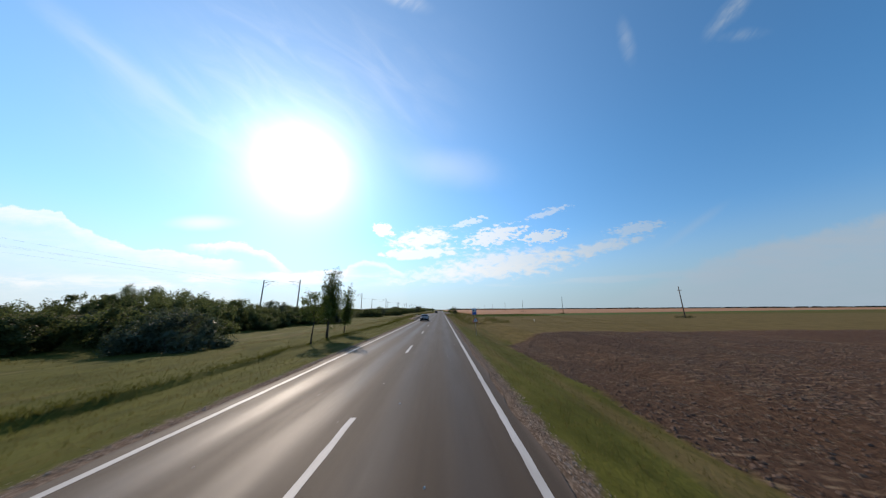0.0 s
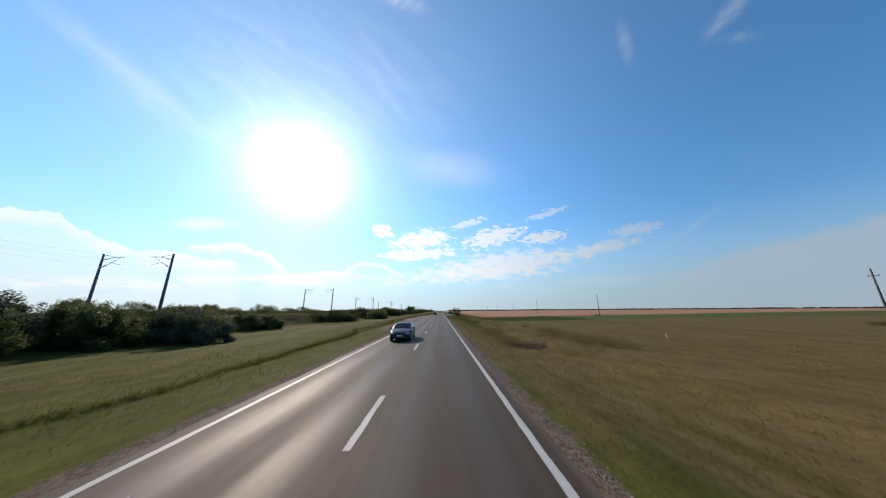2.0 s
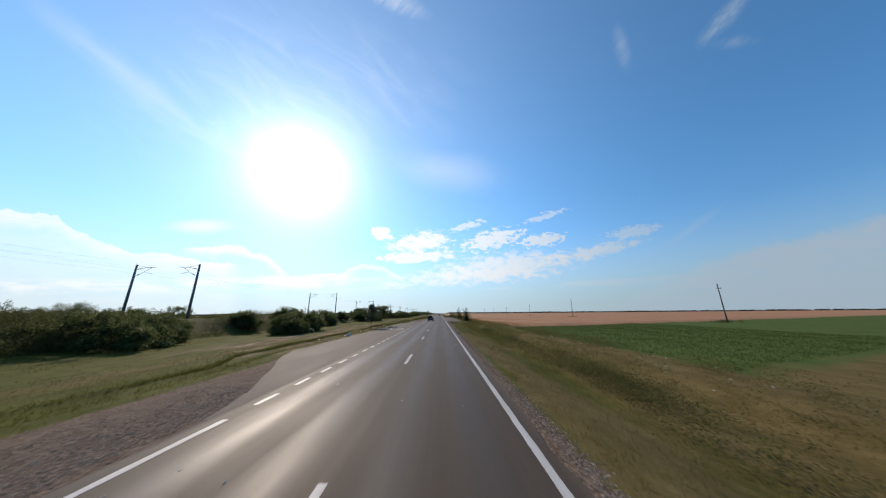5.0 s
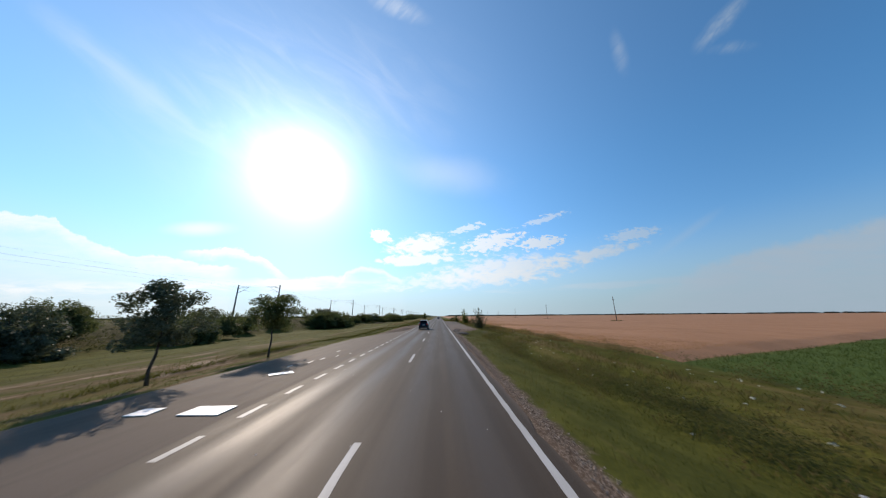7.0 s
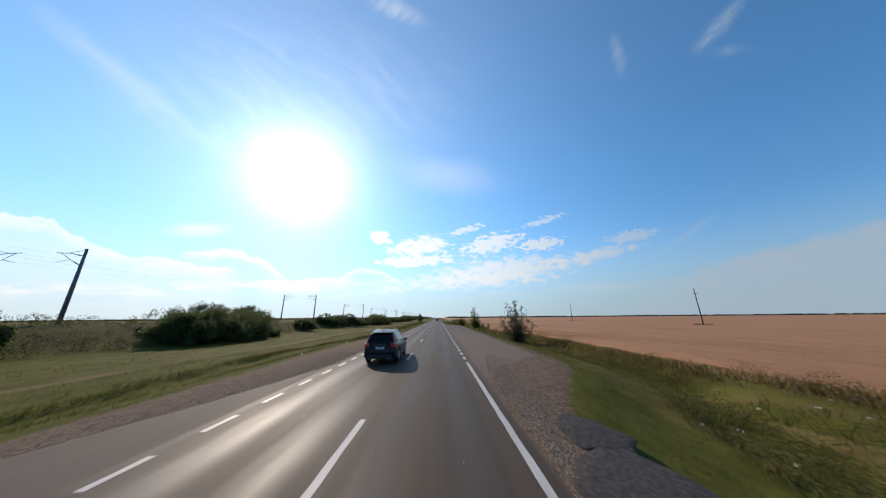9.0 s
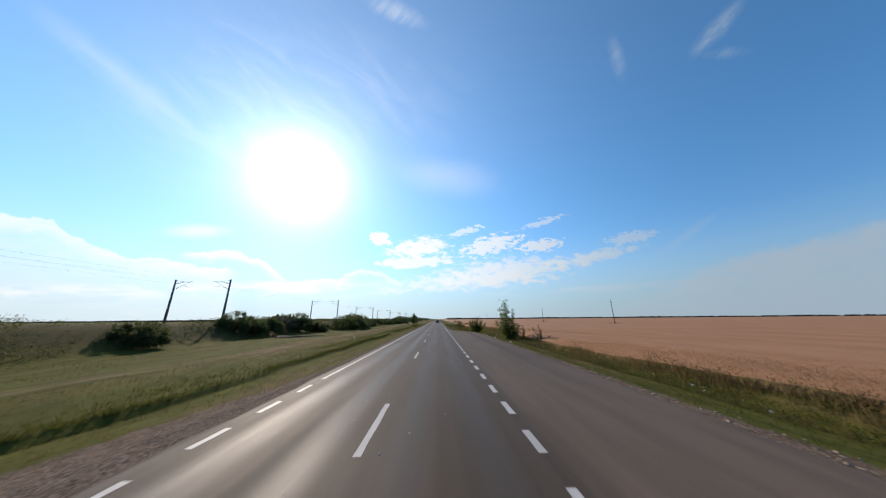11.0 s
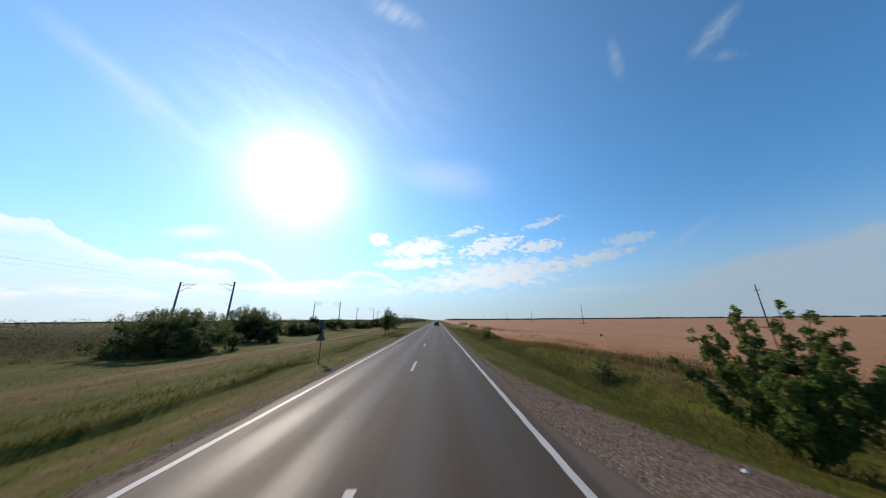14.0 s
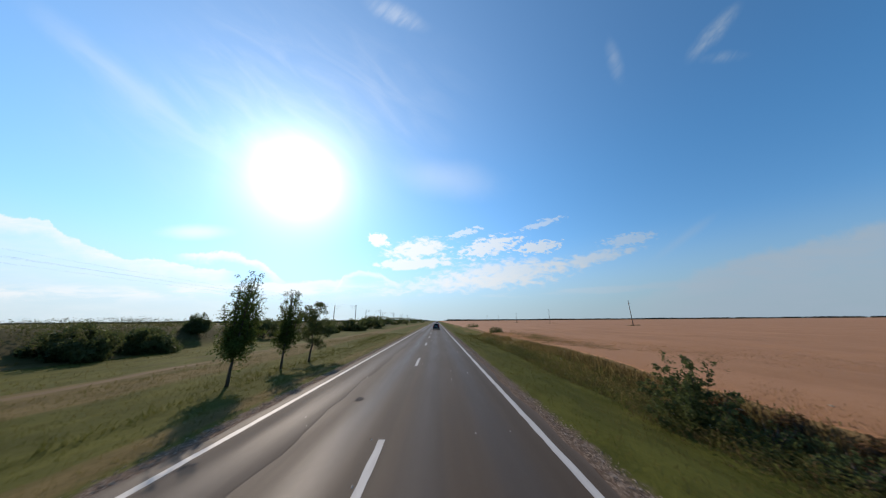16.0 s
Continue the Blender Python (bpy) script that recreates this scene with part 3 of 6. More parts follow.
def build_ground():
    xs = np.unique(np.concatenate([[-3900, -2500, -1500, -900, -500, -300, -200, -140, -100], np.arange(-80, -20, 2.0), np.arange(-20, -10, 0.4), np.arange(-10, -3, 0.14), [-3, 0, 3],
                                   np.arange(3.2, 14, 0.22), np.arange(14, 20, 0.4), np.arange(20, 80, 2.5), [80, 100, 140, 200, 300, 500, 900, 1500, 2500, 3900]]))
    ys = np.unique(np.concatenate([[-700, -400, -200, -100, -50], np.arange(-30, 300, 0.7), np.arange(300, 380, 1.0), np.arange(380, 600, 6.0), [600, 700, 850, 1100, 1500, 2200, 3200, 4400]]))
    gx, gy = np.meshgrid(xs, ys)
    gz = ground_height(gx, gy)
    verts = np.stack([gx, gy, gz], -1).reshape(-1, 3)
    w = len(xs)
    i = np.arange(len(ys) - 1)[:, None] * w + np.arange(w - 1)[None, :]
    faces = np.stack([i, i + 1, i + 1 + w, i + w], -1).reshape(-1, 4)
    me = mesh_from("ground", verts.tolist(), faces.tolist(), GROUND, True)
    return tagged(new("ground", me), "grassy roadside meadow and open farm fields", "ground", kind="structure")


def strip(name, x_left, x_right, ys, top, thick, mat, label, category, skirt=0.06):
    """A flat slab along the road; its two edges are functions of y."""
    bm = bmesh.new()
    rows = []
    for y in ys:
        a, b = float(x_left(y)), float(x_right(y))
        rows.append([bm.verts.new(p) for p in ((a - skirt, y, top - thick), (a, y, top), (b, y, top), (b + skirt, y, top - thick))])
    for r0, r1 in zip(rows, rows[1:]):
        for k in range(3):
            bm.faces.new((r0[k], r0[k + 1], r1[k + 1], r1[k]))
    me = bpy.data.meshes.new(name)
    bm.to_mesh(me)
    bm.free()
    me.materials.append(mat)
    return tagged(new(name, me), label, category, kind="structure")


def edge_wobble(y, seed):
    return 0.05 * math.sin(y * 0.9 + seed) + 0.04 * math.sin(y * 2.3 + seed * 2) + 0.02 * math.sin(y * 5.1 + seed)


def build_road():
    ys = list(np.unique(np.concatenate([[-700, -300, -100, -40], np.arange(-20, 400, 0.7), [450, 550, 700, 900, 1300, 2000, 3000, 4300]])))
    strip("road", lambda y: -HALF - edge_wobble(y, 1), lambda y: HALF + edge_wobble(y, 4), ys, 0.0, 0.10, ASPHALT,
          "dark grey asphalt two-lane country road with worn wheel tracks", "road")
    yl = list(np.arange(93, 171, 0.6))
    strip("pavement_layby_left", lambda y: -HALF - 0.04 - max(0.05, layby_left(y)) - 0.8 * edge_wobble(y, 2), lambda y: -HALF + 0.10, yl, -0.005, 0.06, ASPHALT,
          "worn patched asphalt lay-by beside the road", "lay-by", 0.35)
    yr = list(np.arange(166.4, 249, 0.6))
    strip("pavement_layby_right", lambda y: HALF - 0.10, lambda y: HALF + 0.04 + max(0.05, layby_right(y)) + (0.6 + 4.0 * float(1 - smooth(172, 178, y)) * float(smooth(166, 168, y))) * edge_wobble(y, 3), yr, -0.005, 0.045, ASPHALT,
          "grey asphalt lay-by beside the road", "lay-by", 0.25)


def painted(name, x, y0, y1, width, label, group=""):
    bm = bmesh.new()
    k = max(1, int((y1 - y0) / 0.5)) if y1 - y0 < 400 else 60
    rows = []
    for i in range(k + 1):
        y = y0 + (y1 - y0) * i / k
        w0 = x - width / 2 + 0.008 * math.sin(y * 7 + x)
        w1 = x + width / 2 + 0.008 * math.sin(y * 9 + x * 2)
        rows.append((bm.verts.new((w0, y, 0.005)), bm.verts.new((w1, y, 0.005))))
    for a, b in zip(rows, rows[1:]):
        bm.faces.new((a[0], a[1], b[1], b[0]))
    me = bpy.data.meshes.new(name)
    bm.to_mesh(me)
    bm.free()
    me.materials.append(PAINT)
    return tagged(new(name, me), label, "road marking", group, "structure")


def build_markings():
    edge_label, dash_label = "solid white painted edge line on the asphalt", "short white painted dash on the asphalt"
    for a, b in ((-20, 93), (203, 420), (420, 2500)):
        painted("edge_line", -3.45, a, b, 0.15, edge_label)
    for a, b in ((-20, 170.6), (243.4, 420), (420, 2500)):
        painted("edge_line", 3.50, a, b, 0.15, edge_label)
    for k in range(55):
        painted("edge_dash", -3.45, 94.0 + 2 * k, 95.0 + 2 * k, 0.15, dash_label, "dashes beside the lay-by on the far side")
    for k in range(36):
        painted("edge_dash", 3.50, 171.6 + 2 * k, 172.6 + 2 * k, 0.17, dash_label, "dashes beside the lay-by on the near side")
    for k in range(-1, 60):
        painted("centre_dash", 0.0, 3.58 + 12 * k, 6.58 + 12 * k, 0.15, "long white painted dash in the middle of the road", "centre line dashes")


def build_patches():
    """Later strips of asphalt laid over the far lane."""
    darker = asphalt_material(True)
    for a, b, inner, outer in ((271.5, 340.0, -1.95, -3.30), (217.6, 221.0, -2.35, -3.30)):
        ys = list(np.arange(a, b, 0.5))
        strip("road_patch", lambda y: outer, lambda y: inner - 0.9 * max(0.0, 1 - (y - a) / 2.5) + 1.2 * edge_wobble(y * 0.7, 6), ys, 0.004, 0.006, darker,
              "long asphalt repair strip on the far lane", "asphalt patch")


build_ground()
build_road()
build_patches()
build_markings()

# ---- trees and bushes ----
def leaf_cloud(rng, centres, radii, count, size, flat=0.35, up=0.2):
    """Loose leaf faces scattered over the skins of many small clumps."""
    centres, radii = np.asarray(centres, float), np.asarray(radii, float)
    weight = radii.max(1) ** 2
    pick = rng.choice(len(centres), count, p=weight / weight.sum())
    d = rng.normal(size=(count, 3))
    d /= np.linalg.norm(d, axis=1, keepdims=True)
    depth = rng.uniform(0.35, 1.08, (count, 1)) ** 0.6
    pos = centres[pick] + d * radii[pick] * depth
    nrm = d + rng.normal(size=(count, 3)) * 0.7 + np.array([0, 0, up])
    nrm /= np.linalg.norm(nrm, axis=1, keepdims=True)
    a = np.cross(nrm, rng.normal(size=(count, 3)))
    a /= np.linalg.norm(a, axis=1, keepdims=True)
    b = np.cross(nrm, a)
    s = size * rng.uniform(0.6, 1.3, (count, 1))
    lean = nrm * s * rng.uniform(-flat, flat, (count, 1))
    return np.stack([pos - a * s, pos - b * s * 0.55 + lean * 0.3, pos + a * s + lean, pos + b * s * 0.55 + lean * 0.3], 1)


def woody(rng, height, spread, trunk_r, limbs, lean, start=0.25, steep=0.8, bare=0.0):
    """A trunk with rising limbs; returns the bmesh and the limb ends."""
    bm, ends = bmesh.new(), []
    n = 6
    line = [Vector((lean * (k / n) ** 1.5 * height + rng.normal() * 0.02 * k, rng.normal() * 0.02 * k, height * 0.9 * k / n - 0.12 * (k == 0))) for k in range(n + 1)]
    tube(line, [trunk_r * (1.25 if k == 0 else 1) * (1 - 0.85 * k / n) + 0.006 for k in range(n + 1)], 8, bm)
    for k in range(limbs):
        f = start + (0.95 - start) * (k + rng.uniform(0, 0.8)) / limbs
        i = min(n - 1, int(f * n))
        p = line[i].lerp(line[i + 1], f * n - i)
        ang = k * 2.4 + rng.uniform(-0.4, 0.4)
        ln = spread * (1.15 - 0.75 * f) * rng.uniform(0.7, 1.1)
        out = Vector((math.cos(ang), math.sin(ang), steep * rng.uniform(0.7, 1.3)))
        q1, q2 = p + out * ln * 0.5, p + out * ln * 0.95 + Vector((0, 0, 0.12 * ln))
        r = max(0.008, trunk_r * 0.42 * (1 - f))
        tube([p, q1, q2], [r, r * 0.6, 0.004], 5, bm, False)
        ends += [q1, q2, p.lerp(q1, 0.6)]
    return bm, ends, line


def make_tree(name, at, height, width, label, seed, leaf=LEAF_GREEN, leaf_size=0.06, leaves=5000, kind="poplar", lean=0.0, trunk_r=0.09, clear=0.25):
    rng = np.random.default_rng(seed)
    ob = thing(name, at, label, "tree", "roadside trees")
    narrow = kind == "poplar"
    bm, ends, line = woody(rng, height, width * (0.62 if narrow else 0.55), trunk_r, 16 if narrow else 13, lean, clear, 1.5 if narrow else 0.5)
    part("trunk", bm, BARK, ob, smooth_shade=True)
    cs, rs = [], []
    for k in range(46 if narrow else 34):
        f = rng.uniform(0, 1)
        z = height * (clear + (1 - clear) * f)
        if narrow:
            prof = (0.30 + 0.70 * math.sin(math.pi * min(1, f * 0.85 + 0.12)) ** 0.8) * (1.15 - 0.75 * f)
            rr = width * 0.5 * prof
        else:
            prof = math.sin(math.pi * (0.18 + 0.75 * f)) ** 0.6
            rr = width * 0.5 * prof
        ang, rad = rng.uniform(0, 2 * math.pi), rr * math.sqrt(rng.uniform(0.02, 1))
        x0 = lean * f ** 1.5 * height
        cs.append((x0 + math.cos(ang) * rad, math.sin(ang) * rad, z))
        s = width * rng.uniform(0.07, 0.13) if narrow else width * rng.uniform(0.08, 0.17)
        rs.append((s, s, s * (2.4 if narrow else 0.65)))
    for e in ends:
        if e.z > height * clear:
            cs.append(tuple(e))
            s = width * rng.uniform(0.06, 0.13)
            rs.append((s, s, s))
    part("crown", quads_mesh("crown", leaf_cloud(rng, cs, rs, leaves, leaf_size), leaf), leaf, ob)
    return ob


def make_bush(at, height, width, seed, leaf=LEAF_DARK, leaf_size=0.10, leaves=2600, label="dense dark green thicket bush at the field edge", deep=None, group="bushes along the railway", core=True):
    rng = np.random.default_rng(seed)
    ob = thing("bush", at, label, "bush", group)
    bm = bmesh.new()
    deep = deep or width * 0.7
    cs, rs = [], []
    for k in range(9):
        ang = k * 2.4
        tip = Vector((math.cos(ang) * width * 0.33, math.sin(ang) * deep * 0.33, height * rng.uniform(0.55, 0.85)))
        tube([(tip.x * 0.1, tip.y * 0.1, -0.15), (tip.x * 0.5, tip.y * 0.5, tip.z * 0.5), tip], [0.05, 0.03, 0.006], 5, bm, False)
    part("stem", bm, BARK, ob)
    k = int(18 + width * 4.5)
    for i in range(k):
        f = rng.uniform(-1, 1)
        top = height * (1 - 0.45 * abs(f) ** 2.2) * rng.uniform(0.72, 1.0)
        s = rng.uniform(0.16, 0.30) * min(height, 3.0)
        z = max(s * 0.5, rng.uniform(0.15, 1.0) ** 0.8 * top - s * 0.7)
        cs.append((f * width * 0.46, rng.uniform(-1, 1) * deep * 0.42, z))
        rs.append((s * rng.uniform(0.9, 1.5), s * rng.uniform(0.9, 1.4), s * rng.uniform(0.7, 1.1)))
    inner = leaf_cloud(rng, cs, np.asarray(rs) * 0.62, int(leaves * 0.16), leaf_size * 3.2) if core else None
    # ragged shoots along the top
    for i in range(int(10 + width * 4)):
        f = rng.uniform(-1, 1)
        top = height * (1 - 0.4 * abs(f) ** 2.2)
        s = rng.uniform(0.05, 0.11) * height
        cs.append((f * width * 0.45, rng.uniform(-1, 1) * deep * 0.35, top * rng.uniform(0.80, 0.92)))
        rs.append((s * 0.85, s * 0.85, s * 1.6))
    part("foliage", quads_mesh("foliage", np.concatenate([q for q in (inner, leaf_cloud(rng, cs, rs, leaves, leaf_size)) if q is not None]), leaf), leaf, ob)
    return ob


def make_fan(name, at, height, width, seed, leaf, leaf_size, leaves, label, stems, lean, category, group, clear=0.0, trunk_r=0.0, short=0.62):
    """Several stems fanning out from one root or one clear trunk, leafy along their length and bent by the wind."""
    rng = np.random.default_rng(seed)
    ob = thing(name, at, label, category, group)
    bm, cs, rs = bmesh.new(), [], []
    fork = Vector((lean * clear * height * 0.5, 0, clear * height - 0.1))
    if trunk_r:
        top = Vector((lean * height, 0, height * 0.9))
        line = [Vector((0, 0, -0.12)), fork * 0.5, fork, fork.lerp(top, 0.5), top]
        tube(line, [trunk_r * 1.3, trunk_r, trunk_r * 0.85, trunk_r * 0.45, 0.006], 9, bm)
    for k in range(stems):
        ang = k * 2.4 + rng.uniform(-0.3, 0.3)
        f = (k + 0.5) / stems
        out = width * 0.5 * (0.15 + 0.85 * f)
        tall = (height - fork.z) * (1.0 - short * f ** 1.2) * rng.uniform(0.9, 1.05)
        tip = fork + Vector((math.cos(ang) * out + lean * tall, math.sin(ang) * out, tall))
        mid = fork + Vector(((tip.x - fork.x) * 0.66, (tip.y - fork.y) * 0.66, tall * 0.42))
        line = [fork.lerp(mid, s).lerp(mid.lerp(tip, s), s) for s in np.linspace(0, 1, 7)]
        tube(line, [0.035 * (1 - 0.85 * i / 6) * height / 5 + 0.004 for i in range(7)], 6, bm, False)
        for s in np.linspace(0.10 if clear else 0.16, 1.0, 14):
            p = fork.lerp(mid, s).lerp(mid.lerp(tip, s), s)
            r = height * (0.036 + 0.046 * (1 - s)) * (0.75 if clear else 1.0)
            for j in range(2):
                q = p + Vector(rng.normal(size=3)) * r * 0.8
                cs.append((q.x + lean * r, q.y, max(0.1, q.z)))
                rs.append((r * rng.uniform(0.6, 1.3), r * rng.uniform(0.6, 1.2), r * rng.uniform(0.5, 1.0) * (1.4 if clear else 1.0)))
    part("trunk" if trunk_r else "stem", bm, BARK, ob, smooth_shade=True)
    part("crown" if trunk_r else "foliage", quads_mesh("foliage", leaf_cloud(rng, cs, rs, leaves, leaf_size), leaf), leaf, ob)
    return ob


LEAF_WILLOW = leaf_material("shaded willow leaf", (0.050, 0.056, 0.030), (0.105, 0.110, 0.062), 0.3)
LEAF_OLIVE = leaf_material("olive leaf", (0.075, 0.062, 0.022), (0.150, 0.120, 0.050), 0.35)


def on_ground(x, y, sink=0.03):
    return (x, y, float(ground_height(x, y)) - sink)


LEAF_RUST = leaf_material("rusty weed", (0.090, 0.045, 0.022), (0.190, 0.100, 0.050), 0.3, 0.05)


def build_trees():
    poplar = "young poplar with a slim leafy crown on the verge"
    make_fan("tree", on_ground(-8.95, 25.2), 6.9, 2.3, 11, LEAF_GREEN, 0.058, 16000, "poplar with a full ragged crown on the grassy verge", 17, 0.01, "tree", "roadside trees", 0.30, 0.10, 0.5)
    make_fan("tree", on_ground(-9.05, 29.8), 5.5, 1.7, 12, LEAF_GREEN, 0.052, 9500, poplar, 12, 0.05, "tree", "roadside trees", 0.26, 0.055, 0.5)
    make_tree("tree", on_ground(-8.6, 21.5), 4.2, 2.9, "small round-crowned tree with sparse leaves on the verge", 13, leaves=2600, leaf_size=0.07, kind="round", trunk_r=0.06, clear=0.42)
    make_tree("tree", on_ground(-10.5, 132.3), 4.15, 3.3, "round-crowned young tree with grey-green leaves beside the lay-by", 14, LEAF_GREY, 0.06, 10000, "round", trunk_r=0.06, clear=0.40)
    make_tree("tree", on_ground(-10.2, 139.4), 4.1, 3.9, "small tree with a spreading layered crown beside the lay-by", 15, LEAF_DARK, 0.06, 11000, "round", trunk_r=0.055, clear=0.46)
    make_fan("tree", on_ground(-7.95, 288.5), 5.2, 1.7, 16, LEAF_GREEN, 0.048, 11000, poplar, 13, 0.03, "tree", "roadside trees", 0.27, 0.06, 0.5)
    make_fan("tree", on_ground(-8.2, 292.8), 5.0, 1.6, 17, LEAF_GREEN, 0.048, 9000, poplar, 12, 0.02, "tree", "roadside trees", 0.27, 0.055, 0.5)
    make_tree("tree", on_ground(-7.8, 295.4), 4.0, 2.6, "young bushy tree with dark leaves on the verge", 18, LEAF_DARK, 0.05, 9000, "round", trunk_r=0.065, clear=0.25)


def build_bushes():
    # x, y, height, width along x, greyish
    rows = ((-23.0, 24, 4.9, 11, 0), (-17.5, 19, 3.0, 6, 1), (-33, 30, 4.2, 9, 0), (-30.5, 41, 4.7, 7, 0), (-30, 47, 3.6, 6, 0), (-30, 51.5, 3.3, 7, 0), (-29, 57, 4.0, 8, 0), (-27, 62.5, 3.8, 9, 0), (-23.4, 60.5, 3.7, 7, 1),
            (-31.0, 78.1, 2.7, 4.5, 0), (-29.4, 80.9, 2.6, 4.5, 0), (-32, 104, 1.2, 5, 0), (-29, 110.5, 3.7, 12, 0), (-30, 116, 3.4, 7, 0), (-19.8, 123, 3.0, 5, 0), (-24, 132, 3.4, 6, 0), (-21.6, 130.7, 3.8, 7, 0),
            (-20, 124.5, 1.6, 6, 1), (-28.6, 151.4, 4.3, 8, 0), (-29, 140.3, 4.0, 5, 1), (-32, 131, 3.0, 6, 0), (-32.5, 144, 3.5, 6, 0), (-31.5, 159, 3.6, 8, 0), (-32, 165.5, 2.0, 5, 0), (-32, 174.5, 2.9, 5, 0),
            (-31, 190, 4.2, 14, 0), (-28, 192, 4.5, 11, 0), (-28.0, 196, 4.6, 10, 0), (-36, 206.5, 3.2, 7, 1), (-31, 219, 2.6, 6, 0),
            (-32.5, 234, 3.4, 5, 0), (-32, 237, 3.0, 5, 0), (-32, 241.5, 2.8, 6, 0), (-33, 247, 2.4, 7, 1), (-31.4, 251.6, 4.1, 6, 0), (-35.5, 252.5, 1.9, 7, 0), (-28.6, 255, 3.0, 6, 0), (-24, 267.2, 4.3, 11, 0),
            (-27.5, 271, 4.5, 10, 0), (-30, 284.2, 5.3, 7, 0), (-26.8, 282.5, 5.0, 8, 0), (-29.0, 299.2, 3.4, 5.6, 0), (-29, 304.3, 2.7, 6, 0), (-33, 314, 2.9, 3, 0), (-31, 325, 3.4, 8, 0), (-29, 344, 3.6, 9, 0), (-27, 362, 3.8, 9, 0),
            (-26, 382, 4.6, 11, 0), (-29, 396, 5.5, 14, 0), (-32, 428, 5.0, 16, 0), (-30, 470, 5.5, 22, 0), (-31, 520, 6.0, 28, 0), (-28, 590, 6.0, 30, 0))
    hedge = [(-30.5 - 2.2 * math.sin(k * 1.7), -14 + 5.6 * k, 3.4 + 0.5 * math.sin(k * 2.3), 7.5, k % 5 == 2) for k in range(15)]
    hedge += [(-44.0 - 3 * math.sin(k * 1.3), 6 + 9.0 * k, 2.4 + 0.6 * math.sin(k * 2.9), 9.0, 0) for k in range(7)]
    hedge += [(-30.0 - 2.0 * math.sin(k * 1.9), 188 + 5.5 * k, 3.9 + 0.8 * math.sin(k * 2.1), 7.0, k % 3 == 1) for k in range(3)]
    hedge += [(-61.0 - 3 * math.sin(k * 1.7), 58 + 6.2 * k, 5.0 + 0.6 * math.sin(k * 2.7), 8.0, 0) for k in range(15)]
    for i, (x, y, h, w, grey) in enumerate(rows + tuple(hedge)):
        far = y > 330
        make_bush(on_ground(x, y, 0.06), h, w, 100 + i, LEAF_GREY if grey else LEAF_DARK, 0.072 if not far else 0.2, int(4500 + 1200 * w) if not far else 2600,
                  "loose grey-green willow bush in the meadow" if grey else "dense dark green bush below the railway bank", deep=w * 0.55)
    # verge bushes on the field side
    side = "bushes on the field side"
    make_fan("bush", on_ground(12.6, 190.2), 5.6, 5.2, 201, LEAF_WILLOW, 0.055, 17000, "tall wind-blown grey-green willow shrub on the verge", 15, -0.10, "bush", side)
    make_fan("tree", on_ground(13.1, 231.5), 6.5, 3.9, 202, LEAF_BRIGHT, 0.062, 17000, "tall leafy green sapling with several windblown stems, dense to the ground", 11, -0.13, "tree", "roadside trees")
    make_fan("bush", on_ground(14.9, 230.8), 2.5, 2.6, 203, LEAF_OLIVE, 0.05, 2200, "thin windblown shrub with sparse olive leaves at the wheat", 6, -0.15, "bush", side)
    make_fan("bush", on_ground(15.6, 225.6), 2.2, 2.8, 209, LEAF_OLIVE, 0.05, 2000, "thin shrub with long bending twigs at the wheat", 6, -0.25, "bush", side)
    make_fan("tree", on_ground(10.2, 248.7), 3.7, 4.6, 204, LEAF_BRIGHT, 0.055, 30000, "small bushy green tree with several spreading stems on the verge", 15, 0.0, "tree", "roadside trees", 0.16, 0.05, 0.42)
    make_bush(on_ground(10.7, 257.0), 1.5, 1.2, 205, LEAF_DARK, 0.07, 900, "small dark shrub in the verge grass", group=side, core=False)
    make_fan("bush", on_ground(9.5, 285.3), 2.45, 3.4, 206, LEAF_DARK, 0.048, 13000, "low twiggy dark shrub in the verge grass", 18, -0.03, "bush", side)
    for k, (x, y, h, w) in enumerate(((10.1, 283.9, 0.9, 2.0), (10.2, 282.5, 0.8, 2.0), (10.3, 281.0, 0.7, 1.9), (10.9, 285.6, 0.8, 1.0), (11.0, 284.0, 0.8, 0.9), (11.1, 282.6, 0.7, 0.9))):
        make_bush(on_ground(x, y), h, w, 220 + k, LEAF_DARK if k < 3 else LEAF_RUST, 0.045, 1500, "low dark weedy shrub in the ditch" if k < 3 else "rust-brown seeding weed clump at the wheat", group=side, core=False)
    make_bush(on_ground(13.4, 330.0), 1.6, 3.0, 207, LEAF_DARK, 0.12, 900, "low dark shrub in the verge grass", group=side, core=False)
    make_bush(on_ground(14.4, 372.0), 1.8, 5.0, 208, LEAF_DARK, 0.14, 900, "low dark shrub in the verge grass", group=side, core=False)


build_trees()
build_bushes()

